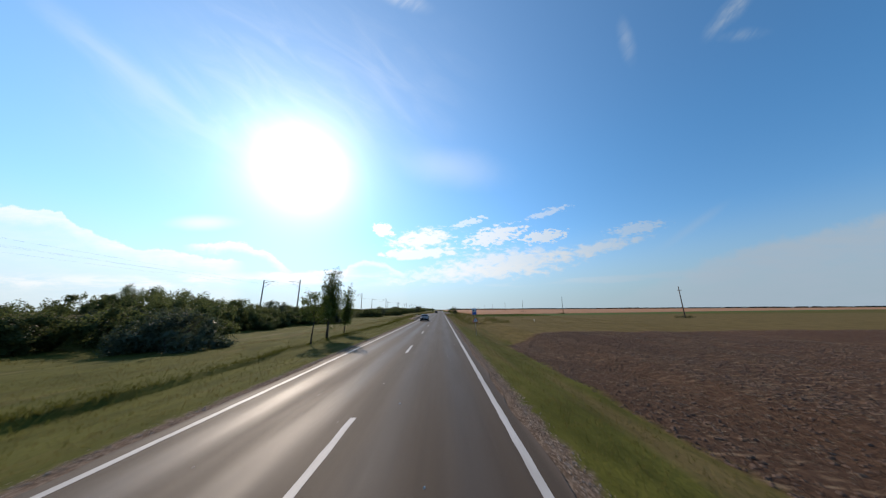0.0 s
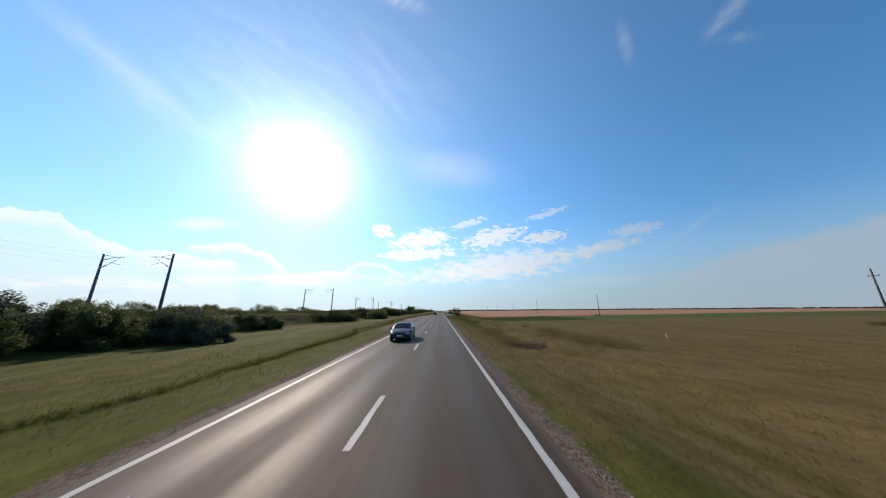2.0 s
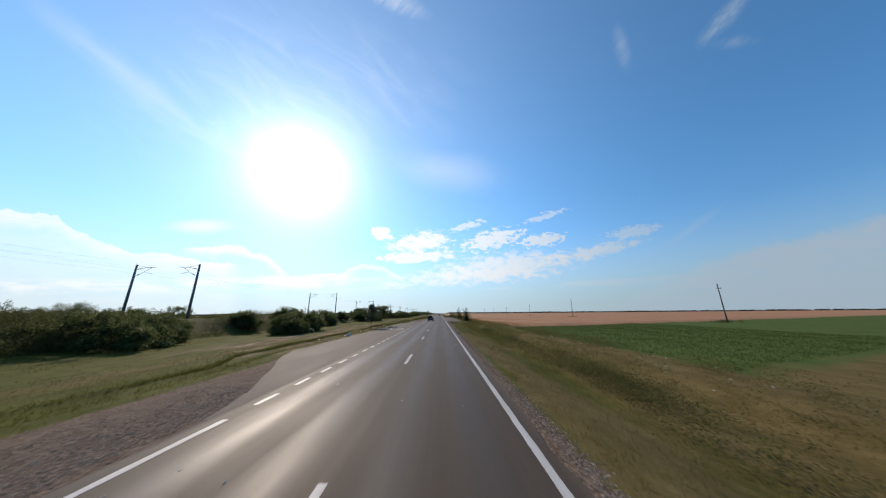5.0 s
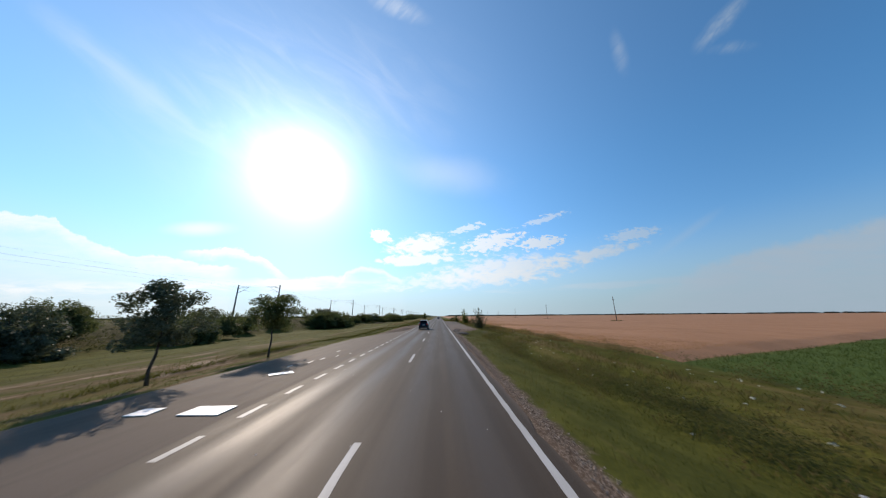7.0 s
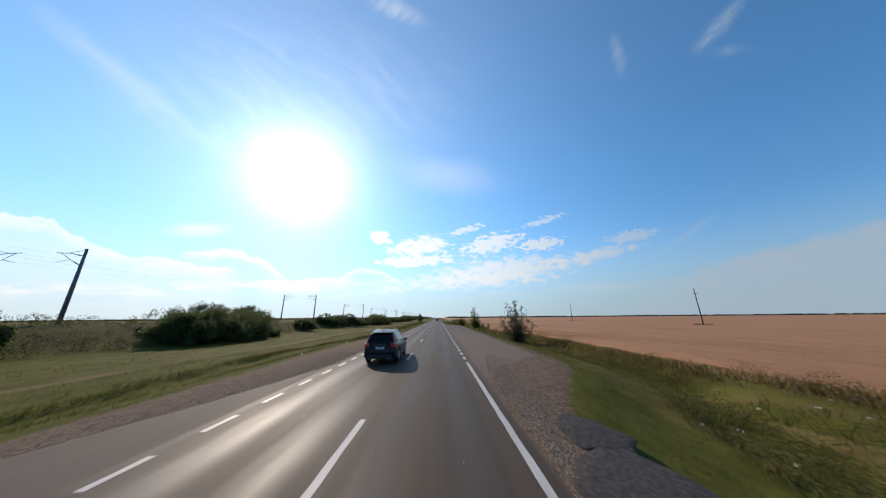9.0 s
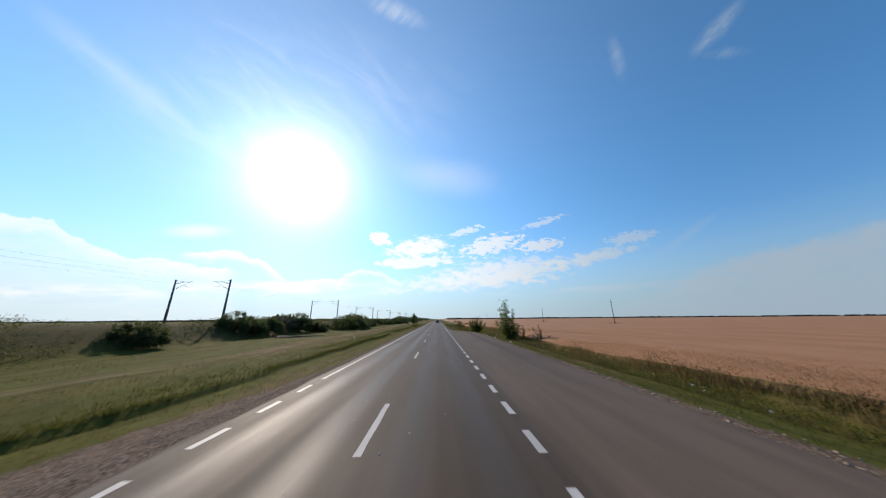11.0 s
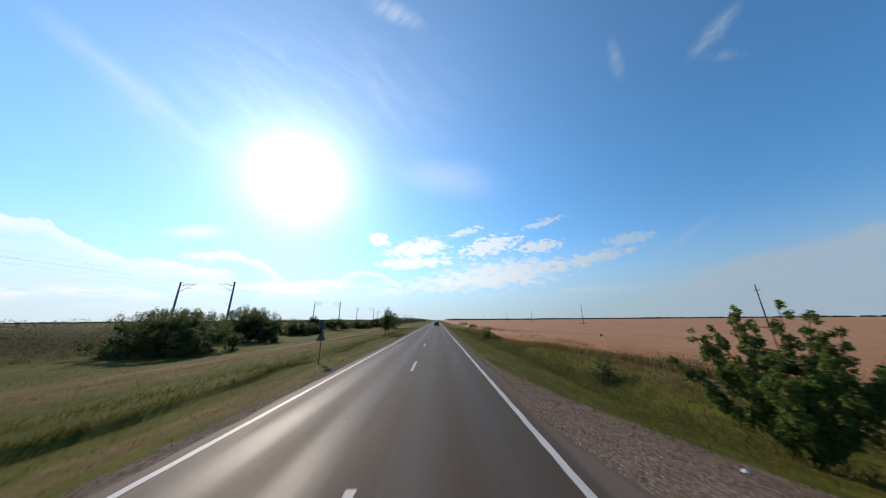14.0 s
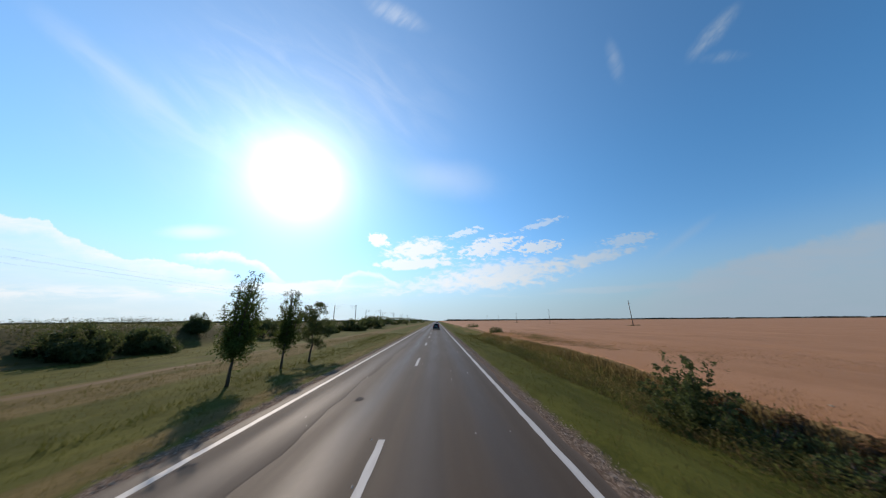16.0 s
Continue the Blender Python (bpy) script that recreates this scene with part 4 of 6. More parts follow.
# ---- railway masts and power poles ----
def make_mast(at, arm_way, label):
    """A railway catenary mast with a bracket towards the track."""
    ob = thing("catenary_mast", at, label, "railway mast", "railway masts")
    part("mast", tube([(0, 0, -0.3), (0, 0, 7.9)], [0.20, 0.13], 10), STEEL_BLUE, ob, smooth_shade=True)
    s = arm_way
    part("bracket", tube([(0, 0, 7.1), (s * 1.6, 0, 7.45), (s * 3.2, 0, 7.5)], 0.035, 6), STEEL_BLUE, ob)
    part("stay", tube([(0, 0, 7.8), (s * 1.7, 0, 7.5)], 0.022, 6), STEEL_BLUE, ob)
    part("strut", tube([(0, 0, 6.0), (s * 1.5, 0, 6.8), (s * 2.6, 0, 7.45)], 0.03, 6), STEEL_BLUE, ob)
    part("steady_arm", tube([(s * 1.5, 0, 6.75), (s * 2.9, 0, 6.45)], 0.02, 6), STEEL_BLUE, ob)
    for x, z in ((0.45, 7.2), (0.45, 6.25)):
        part("insulator", tube([(s * x, 0, z), (s * (x + 0.35), 0, z + (0.06 if z > 7 else 0.18))], 0.06, 8), CERAMIC, ob)
    return ob


def make_pole(at, turn=0.0):
    ob = thing("power_pole", at, "grey weathered power pole with a short crossarm in the field", "power pole", "power poles", turn)
    part("pole", tube([(0, 0, -0.3), (0.05, 0, 4.5), (0, 0, 9.5)], [0.16, 0.13, 0.10], 10), POLE_WOOD, ob, smooth_shade=True)
    part("crossarm", box((1.3, 0.09, 0.10), (0, -0.12, 8.35), 0.01), POLE_WOOD, ob)
    for x in (-0.55, 0.55):
        part("insulator", tube([(x, -0.12, 8.36), (x, -0.12, 8.50), (x, -0.12, 8.60)], [0.035, 0.06, 0.03], 8), CERAMIC, ob)
    part("insulator", tube([(0, 0, 9.45), (0, 0, 9.6), (0, 0, 9.7)], [0.035, 0.06, 0.03], 8), CERAMIC, ob)
    return ob


STEEL_BLUE = plain("painted mast steel", (0.13, 0.14, 0.16), 0.6, 0.3, vary=0.2)


MAST_ROWS = ((-40.0, 10.6), (15.0, 10.8), (70.5, 10.9), (126.8, 10.6), (183.1, 10.25), (237.7, 10.0), (290.6, 9.85), (345.0, 9.9), (400.0, 9.9), (455.0, 10.0), (510.0, 10.0), (566.0, 10.0), (622.0, 10.0))


POLE_ROWS = ((72.8, -0.5, 9.2), (73.4, 74.6, 9.1), (73.8, 149.8, 9.6), (74.2, 224.8, 10.1), (77.6, 299.9, 10.3), (77.7, 375.4, 9.9), (78.5, 450.8, 9.8), (79.0, 526.0, 9.8), (79.5, 601.5, 9.8), (80.0, 677.0, 9.8))


def build_lines():
    for y, top in MAST_ROWS:
        for x, way in ((-37.8, -1), (-48.0, 1)):
            z = float(ground_height(x, y))
            m = make_mast((x, y, z), way, "grey steel railway mast with a bracket over the track")
            m.scale.z = (top - z) / 7.9
    for x, y, tall in POLE_ROWS:
        p = make_pole((x, y, float(ground_height(x, y))), 86)
        p.scale.z = tall / 9.5


build_lines()

# ---- grass, corn, stones: what nobody could count ----
def stuff(name, quads, mat, label, category):
    ob = new(name, quads_mesh(name, quads, mat))
    return tagged(ob, label, category, kind="stuff")


def road_offset(x, y):
    """Metres beyond the asphalt or its stony edge."""
    r = x - HALF - np.maximum(layby_right(y), 4.2 * smooth(160, 171, y) * (1 - smooth(238, 254, y)))
    l = -x - HALF - np.maximum(layby_left(y), 3.2 * smooth(63, 76, y) * (1 - smooth(180, 206, y)))
    return np.maximum(r, l)


def blades(rng, x, y, low, high, width, lean=0.35, per=3, spread=0.06, lift=0.0):
    """Tufts of tapered blades at the given places."""
    x, y = np.repeat(x, per), np.repeat(y, per)
    x = x + rng.normal(size=len(x)) * spread
    y = y + rng.normal(size=len(y)) * spread
    z = ground_height(x, y) - 0.02 + lift
    h = rng.uniform(low, high, len(x))
    ang = rng.uniform(0, 2 * np.pi, len(x))
    side = np.stack([np.cos(ang), np.sin(ang), np.zeros_like(ang)], 1) * (width * rng.uniform(0.6, 1.3, len(x)))[:, None]
    tilt = rng.uniform(0, 2 * np.pi, len(x))
    off = np.stack([np.cos(tilt) * h * lean, np.sin(tilt) * h * lean, h], 1) * rng.uniform(0.6, 1.0, (len(x), 1))
    base = np.stack([x, y, z], 1)
    return np.stack([base - side, base + side, base + off * np.array([0.75, 0.75, 1]) + side * 0.25, base + off + np.array([0, 0, 0.01])], 1)


def clumped(rng, x, y, scale, cut):
    """Keeps places where a slow wave is high, so that plants stand in patches."""
    w = np.sin(x * scale + 1.7 * np.sin(y * scale * 0.31)) * np.sin(y * scale * 0.43 + 1.3 * np.sin(x * scale * 0.7)) + rng.normal(size=len(x)) * 0.35
    return w > cut


def build_grass():
    rng = np.random.default_rng(21)
    n = 170000
    x = np.where(rng.random(n) < 0.5, rng.uniform(4.6, 13.5, n), rng.uniform(-14, -4.5, n))
    y = rng.uniform(-4, 335, n) 
    keep = road_offset(x, y) > 0.42 + rng.exponential(0.22, n)
    keep &= ~((x > 7.7) & (y < np.minimum(13 + x * 1.25, 32)))
    x, y = x[keep], y[keep]
    tired = (np.abs(x + 5.3) < 0.7) | (x < -11.0) | ((x > 0) & (y < 122))
    green = clumped(rng, x, y, 0.9, -0.25) & (~tired | (rng.random(len(x)) < 0.25))
    stuff("verge_grass", blades(rng, x[green], y[green], 0.04, 0.13, 0.007), GRASS_BLADE, "short green grass on the road verge", "grass")
    stuff("dry_verge_grass", blades(rng, x[~green], y[~green], 0.04, 0.15, 0.006), DRY_BLADE, "straw-coloured dry grass on the road verge", "grass")
    # a higher ridge of uncut grass along the left ditch
    n = 16000
    y = rng.uniform(-4, 330, n)
    x = -9.0 + rng.normal(size=n) * 0.45 + 0.5 * np.sin(y * 0.05)
    keep = (road_offset(x, y) > 1.4) & clumped(rng, x, y, 0.6, -0.2)
    stuff("ditch_grass", blades(rng, x[keep], y[keep], 0.08, 0.20, 0.009), GRASS_BLADE, "uncut green grass along a shallow ditch", "grass")
    # meadow towards the railway
    n = 60000
    x, y = rng.uniform(-31, -13, n), rng.uniform(0, 330, n)
    keep = clumped(rng, x, y, 0.5, -0.1) & (np.abs(x + 16 + 2.2 * np.sin(y * 0.021)) > 0.8)
    x, y = x[keep], y[keep]
    green = rng.random(len(x)) < 0.35
    stuff("meadow_grass", blades(rng, x[green], y[green], 0.05, 0.16, 0.012, per=2), GRASS_BLADE, "tall green meadow grass below the railway", "grass")
    stuff("dry_meadow_grass", blades(rng, x[~green], y[~green], 0.05, 0.18, 0.012, per=2), DRY_BLADE, "tall dry meadow grass below the railway", "grass")
    # bank of the railway, overgrown
    n = 9000
    x, y = rng.uniform(-40, -29.5, n), np.where(rng.random(n) < 0.45, rng.uniform(55, 135, n), rng.uniform(0, 400, n))
    keep = clumped(rng, x, y, 0.35, -0.45)
    x, y = x[keep], y[keep]
    tall = rng.uniform(0.35, 1.0, len(x)) * (1 + 0.4 * np.sin(y * 0.19 + np.sin(x * 0.7)))
    cs = np.stack([x, y, ground_height(x, y) + tall * 0.45], 1)
    stuff("bank_weeds", leaf_cloud(rng, cs, np.stack([tall * 0.9, tall * 0.9, tall * 0.6], 1), 190000, 0.070), RANK, "rank dark weeds and brambles on the railway bank", "weeds")
    # overhanging sod along the cut ledge
    n = 26000
    y = rng.uniform(-4, 335, n)
    cut = 3.45 + 0.9 * (1 - smooth(50, 110, y)) + 0.18 * np.sin(y * 0.37) + 0.10 * np.sin(y * 1.1)
    x = -HALF - np.maximum(layby_left(y), 3.0 * smooth(63, 76, y) * (1 - smooth(180, 206, y))) * 0.95 - cut - 0.22 - rng.exponential(0.22, n)
    keep = clumped(rng, x, y, 0.7, -0.5) & (rng.random(n) > 0.8 * smooth(255, 280, y))
    stuff("ledge_grass", blades(rng, x[keep], y[keep], 0.07, 0.20, 0.010, 0.5), GRASS_BLADE, "rank green grass overhanging a cut ledge", "grass")
    # weeds in the ditch on the field side
    n = 9000
    x, y = rng.uniform(7.6, 16.5, n), rng.uniform(52, 330, n)
    keep = (road_offset(x, y) > 3.2) & clumped(rng, x, y, 0.8, -0.05)
    x, y = x[keep], y[keep]
    half = rng.random(len(x)) < 0.5
    for name, pick, mat, label in (("ditch_weeds", half, WEED_BLADE, "green weeds growing in the roadside ditch"), ("dry_weeds", ~half, BROWN_WEED, "dry brown weeds in the roadside ditch")):
        wx, wy = x[pick], y[pick]
        tall = rng.uniform(0.15, 0.52, len(wx)) * (1 + 0.6 * np.sin(wx * 0.9 + np.sin(wy * 0.23)))
        cs = np.stack([wx, wy, ground_height(wx, wy) + tall * 0.5], 1)
        stuff(name, leaf_cloud(rng, cs, np.stack([tall * 0.8 + 0.08, tall * 0.8 + 0.08, tall * 0.7 + 0.03], 1), 150000, 0.028), mat, label, "weeds")
    # dark growth on the shaded ditch bank, dry stems where the wheat begins
    n = 4500
    y = rng.uniform(95, 335, n)
    off = rng.uniform(4.7, 7.0, n)
    x = HALF + np.maximum(layby_right(y), 4.3 * smooth(160, 171, y) * (1 - smooth(238, 254, y))) * 0.95 + off
    keep = clumped(rng, x, y, 0.55, -0.05) & (x < corn_edge(y) - 0.3)
    x, y = x[keep], y[keep]
    tall = rng.uniform(0.15, 0.50, len(x)) * (1 + 0.5 * np.sin(y * 0.4 + np.sin(x)))
    cs = np.stack([x, y, ground_height(x, y) + tall * 0.45], 1)
    stuff("ditch_growth", leaf_cloud(rng, cs, np.stack([tall * 0.9 + 0.05, tall * 0.9 + 0.05, tall * 0.6 + 0.03], 1), 110000, 0.028), RANK, "dense dark weeds on the shaded bank of the ditch", "weeds")
    n = 16000
    y = rng.uniform(146, 335, n)
    x = corn_edge(y) + 0.25 - rng.exponential(0.45, n)
    keep = clumped(rng, x, y, 0.8, -0.6)
    x, y = x[keep], y[keep]
    stuff("margin_grass", blades(rng, x, y, 0.18, 0.58, 0.010, 0.3, 4, 0.10), MARGIN, "tall dry grass along the margin of the wheat", "grass")
    # rank uncut grass between the verge and the crops
    n = 17000
    y = rng.uniform(95, 335, n)
    x = HALF + np.maximum(layby_right(y), 4.3 * smooth(160, 171, y) * (1 - smooth(238, 254, y))) * 0.95 + rng.uniform(4.4, 9.5, n)
    keep = clumped(rng, x, y, 0.6, -0.25) & (x < np.where(y > 137, corn_edge(y), 15.5)) & (rng.random(n) < smooth(95, 125, y))
    x, y = x[keep], y[keep]
    half = rng.random(len(x)) < 0.5
    for name, pick, mat, label in (("rank_grass", half, WEED_BLADE, "rank green grass in the roadside ditch"), ("brown_rank_grass", ~half, BROWN_WEED, "rank brown grass in the roadside ditch")):
        stuff(name, blades(rng, x[pick], y[pick], 0.08, 0.32, 0.010, 0.6, 5, 0.12), mat, label, "grass")
    # pale flower heads among the weeds
    n = 900
    fx, fy = rng.uniform(8.5, 14.5, n), rng.uniform(95, 325, n)
    keep = clumped(rng, fx, fy, 0.5, 0.35) & (road_offset(fx, fy) > 3.4)
    fx, fy = fx[keep], fy[keep]
    cs = np.stack([fx, fy, ground_height(fx, fy) + rng.uniform(0.25, 0.5, len(fx))], 1)
    stuff("flower_heads", leaf_cloud(rng, cs, np.full((len(fx), 3), 0.07) * np.array([1, 1, 0.3]), 5 * len(fx), 0.035), PALE_BLOOM, "small pale flower heads among the weeds", "flowers")
    # pasture on the right
    n = 50000
    x, y = rng.uniform(11, 45, n), rng.uniform(20, 125, n)
    keep = (y > np.minimum(15 + x * 1.25, 34)) & (y < 91 + x * 0.36) & clumped(rng, x, y, 0.4, -0.3)
    stuff("pasture_grass", blades(rng, x[keep], y[keep], 0.04, 0.12, 0.012, per=2), DRY_BLADE, "grazed dry grass on the pasture", "grass")
    # young crop
    n = 30000
    x, y = rng.uniform(16, 50, n), rng.uniform(96, 150, n)
    keep = (y > 93 + x * 0.36) & (y < 131 + x * 0.36)
    stuff("young_crop", blades(rng, x[keep], y[keep], 0.10, 0.20, 0.014, per=3), GREEN_CROP, "young green crop in rows", "crop")


def corn_edge(y):
    """Where the wheat begins beside the verge."""
    return 16.0 + 0.25 * np.sin(y * 0.11) - 0.8 * smooth(190, 225, y) - 3.8 * smooth(256, 282, y) + 0.8 * smooth(286, 300, y)


def build_corn():
    """The ripe corn stands as a raised, uneven sheet of ears with loose stalks at its edge."""
    xs = np.unique(np.concatenate([[16.10, 16.2], np.arange(16.0, 40, 0.7), np.arange(40, 120, 4), [120, 160, 220, 300, 450, 700, 1100, 1700, 2600]]))
    vs = np.unique(np.concatenate([np.arange(0, 200, 0.9), np.arange(200, 400, 8), [400, 500, 650, 900, 1300, 1900]]))
    gx, gv = np.meshgrid(xs, vs)
    gy = 130.6 + np.minimum(gx, 400) * 0.36 + gv
    inner = corn_edge(gy)
    gx = np.where(gx < 20, inner + (gx - 16.0) * (20 - inner) / 4.0, gx)
    rim = np.minimum(np.minimum((gx - inner) / 0.1, gv / 2.6), 1)
    rim = np.clip(rim, 0, 1)
    wave = 0.05 * np.sin(gx * 1.9 + 2 * np.sin(gy * 0.7)) * np.sin(gy * 1.7 + np.sin(gx)) + 0.06 * np.sin(gx * 0.3 + gy * 0.12)
    gz = ground_height(gx, gy) - 0.05 + (0.44 + wave) * rim
    w = len(xs)
    i = np.arange(len(vs) - 1)[:, None] * w + np.arange(w - 1)[None, :]
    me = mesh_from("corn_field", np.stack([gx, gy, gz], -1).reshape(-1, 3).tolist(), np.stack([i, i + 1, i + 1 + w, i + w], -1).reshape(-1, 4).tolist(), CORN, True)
    # the cut side of the crop: stalks, their colour darkened for shade between them
    me.materials.append(SHADED_STALKS)
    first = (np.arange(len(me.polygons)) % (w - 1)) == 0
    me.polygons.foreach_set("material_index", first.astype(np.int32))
    me.polygons.foreach_set("use_smooth", ~first)
    tagged(new("corn_field", me), "ripe reddish-gold wheat standing in a wide field", "wheat field", kind="stuff")
    rng = np.random.default_rng(31)
    n = 90000
    y = rng.uniform(137, 345, n)
    inner = corn_edge(y)
    x = inner + rng.exponential(5.0, n)
    keep = (x < 60) & (y > 132 + x * 0.36)
    x, y = x[keep], y[keep]
    deep = np.clip((x - corn_edge(y)) / 0.15, 0, 1)
    stuff("corn_ears", blades(rng, x, y, 0.05, 0.10, 0.009, 0.5, 2, 0.08, np.repeat(0.39 * deep, 2)), CORN_BLADE, "ripe wheat ears at the edge of the field", "wheat")


def pole_weeds():
    """Uncut weeds round the feet of the poles in the wheat."""
    rng = np.random.default_rng(71)
    cs, rs = [], []
    for x, y, tall in POLE_ROWS[1:8]:
        for k in range(16):
            px, py = x + rng.normal() * 1.6, y + rng.normal() * 1.0
            cs.append((px, py, float(ground_height(px, py)) + 0.35))
            rs.append((0.6, 0.6, 0.42))
    stuff("pole_weeds", leaf_cloud(rng, cs, rs, 9000, 0.07), POLE_WEEDS, "dark weeds growing round the feet of the poles", "weeds")


def corn_material():
    m, n, b = material("ripe corn")
    p = place(n)
    big = n.noise(n.map(p, (0.25, 0.06, 1)), 1.0, 5, 0.6)
    fine = n.noise(n.map(p, (1.0, 1.0, 0.3)), 14.0, 5, 0.75)
    mid = n.noise(n.map(p, (0.8, 0.35, 1)), 1.4, 5, 0.65)
    c = n.mix(n.ramp(big, 0.3, 0.7), (0.272, 0.137, 0.066), (0.340, 0.176, 0.089))
    c = n.mix(n.math("MULTIPLY", n.ramp(mid, 0.5, 0.75), 0.35), c, (0.235, 0.117, 0.056))
    c = n.mix(n.math("MULTIPLY", n.ramp(fine, 0.55, 0.35), 0.30), c, (0.23, 0.115, 0.055))
    wire(n, b, color=c, rough=0.85, spec=0.15, normal=bump(n, fine, 0.7, 0.06))
    return m


def gravel_material():
    """Stones from earth brown to pale grey."""
    m, n, b = material("gravel stone")
    r = n.add("ShaderNodeNewGeometry").outputs["Random Per Island"]
    own = n.noise(place(n), 9.0, 3)
    pale = n.mix(n.ramp(own, 0.35, 0.65), (0.235, 0.165, 0.112), (0.44, 0.335, 0.25))
    wire(n, b, color=n.mix(r, n.mix(0.5, pale, (0.12, 0.084, 0.058)), pale), rough=0.9, spec=0.15)
    return m


def pebbles(rng, x, y, low, high, lift=0.0, flat=0.6):
    """Low eight-sided stones, as quads folded from six corners."""
    k = len(x)
    r = rng.uniform(low, high, (k, 1)) * rng.uniform(0.7, 1.4, (k, 3)) * np.array([1, 1, flat])
    a = rng.uniform(0, 2 * np.pi, k)
    ca, sa = np.cos(a), np.sin(a)
    c = np.stack([x, y, ground_height(x, y) + r[:, 2] * 0.35 + lift], 1)

    def corner(dx, dy, dz):
        px, py = dx * r[:, 0], dy * r[:, 1]
        return c + np.stack([px * ca - py * sa, px * sa + py * ca, dz * r[:, 2]], 1)
    t = [corner(0.5, 0.1, 1), corner(-0.4, 0.35, 0.9), corner(-0.3, -0.45, 1)]
    e = [corner(1, 0, -0.1), corner(0.35, 0.95, 0), corner(-0.9, 0.6, -0.1), corner(-0.95, -0.5, 0), corner(0.3, -1, -0.1)]
    f = [(t[0], t[1], t[2], t[2]), (e[0], e[1], t[1], t[0]), (e[1], e[2], t[1], t[1]), (e[2], e[3], t[2], t[1]), (e[3], e[4], t[2], t[2]), (e[4], e[0], t[0], t[2])]
    return np.concatenate([np.stack(q, 1) for q in f])


def build_stones():
    rng = np.random.default_rng(41)
    n = 85000
    y = rng.uniform(-3, 320, n)
    y = np.where(rng.random(n) < 0.25, rng.uniform(64, 96, n), y)
    y = np.where(rng.random(n) < 0.12, rng.uniform(160, 176, n), y)
    right = rng.random(n) < np.where((y > 64) & (y < 96), 0.25, 0.6)
    band = rng.beta(1.6, 2.6, n) * 0.62
    x = np.where(right, HALF + 0.12 + band, -HALF - 0.15 - band)
    wide = np.where(right, 3.5 * smooth(160, 171, y) * (1 - smooth(238, 258, y)), 2.9 * smooth(63, 76, y) * (1 - smooth(180, 206, y)))
    x = x + np.where(right, 1, -1) * wide * rng.beta(1.0, 2.2, n)
    paved = np.where(right, layby_right(y) * smooth(168, 175, y + 3.0 * np.sin(x * 2.1)), layby_left(y)) > np.abs(x) - HALF - 0.15
    x, y = x[~paved], y[~paved]
    laid = np.where(layby_right(y) > x - HALF, np.maximum(0.0, -0.005 - ground_height(x, y)), 0.0) * (x > 0)
    stuff("gravel", pebbles(rng, x, y, 0.007, 0.020, laid), GRAVEL, "loose grey-brown gravel along the road edge", "gravel")
    # clods and straw on the ploughed ground
    n = 30000
    x, y = rng.uniform(7.9, 34, n), rng.uniform(0, 33, n)
    keep = (y < np.minimum(13 + x * 1.25, 32)) & clumped(rng, x, y, 1.3, -0.4)
    stuff("clods", pebbles(rng, x[keep], y[keep], 0.012, 0.056, 0.0, 0.6), SOIL, "dark brown ploughed clods of earth", "soil")
    n = 34000
    x, y = rng.uniform(8.4, 34, n), rng.uniform(0, 33, n)
    keep = (y < np.minimum(13 + x * 1.25, 32)) & clumped(rng, x, y, 0.5, 0.0)
    stuff("straw", blades(rng, x[keep], y[keep], 0.02, 0.07, 0.016, 3.5, 3, 0.15), STRAW, "pale straw scattered over ploughed earth", "straw")


def far_woods():
    """A low dark line of woods where the fields end."""
    rng = np.random.default_rng(51)
    cs, rs = [], []
    for x in np.arange(-2800, 3000, 7.0):
        y = 1500 + 200 * math.sin(x * 0.0021) + rng.normal() * 20
        if abs(x) < 50:
            continue
        h = 5.6 + 1.2 * math.sin(x * 0.006 + 1) * math.sin(x * 0.017) + rng.uniform(0, 1.5)
        cs.append((x, y, h * 0.4))
        rs.append((22, 6, h * 0.6))
    stuff("far_woods", leaf_cloud(rng, cs, rs, 70000, 2.2), LEAF_FAR, "distant dark woods along the horizon", "woods")


MARGIN = leaf_material("bleached grass", (0.150, 0.100, 0.046), (0.260, 0.170, 0.085), 0.60, 0.02)
BROWN_WEED = leaf_material("brown weed", (0.080, 0.056, 0.024), (0.150, 0.104, 0.048), 0.50, 0.03)
RANK = leaf_material("rank weed", (0.038, 0.042, 0.014), (0.088, 0.084, 0.032), 0.40, 0.03)
PALE_BLOOM = leaf_material("pale bloom", (0.34, 0.34, 0.27), (0.55, 0.55, 0.47), 0.3, 0.03)
LEAF_FAR = leaf_material("far leaf", (0.020, 0.030, 0.026), (0.036, 0.046, 0.038), 0.1)
POLE_WEEDS = leaf_material("pole weeds", (0.050, 0.050, 0.020), (0.110, 0.095, 0.045), 0.3, 0.03)
GREEN_CROP = leaf_material("crop blade", (0.050, 0.078, 0.018), (0.072, 0.102, 0.026), 0.35)
STRAW = leaf_material("straw", (0.176, 0.132, 0.088), (0.288, 0.224, 0.156), 0.2)
CORN = corn_material()
# stalk brown, with the shade among the stalks put into the colour
SHADED_STALKS = plain("shaded wheat stalks", (0.135, 0.092, 0.045), 0.9, vary=0.35, scale=5, relief=0.8, spec=0.1)
GRAVEL = gravel_material()
SOIL = plain("clod", (0.088, 0.052, 0.033), 0.95, vary=0.4, scale=4.0)
build_grass()
build_corn()
pole_weeds()
build_stones()
far_woods()

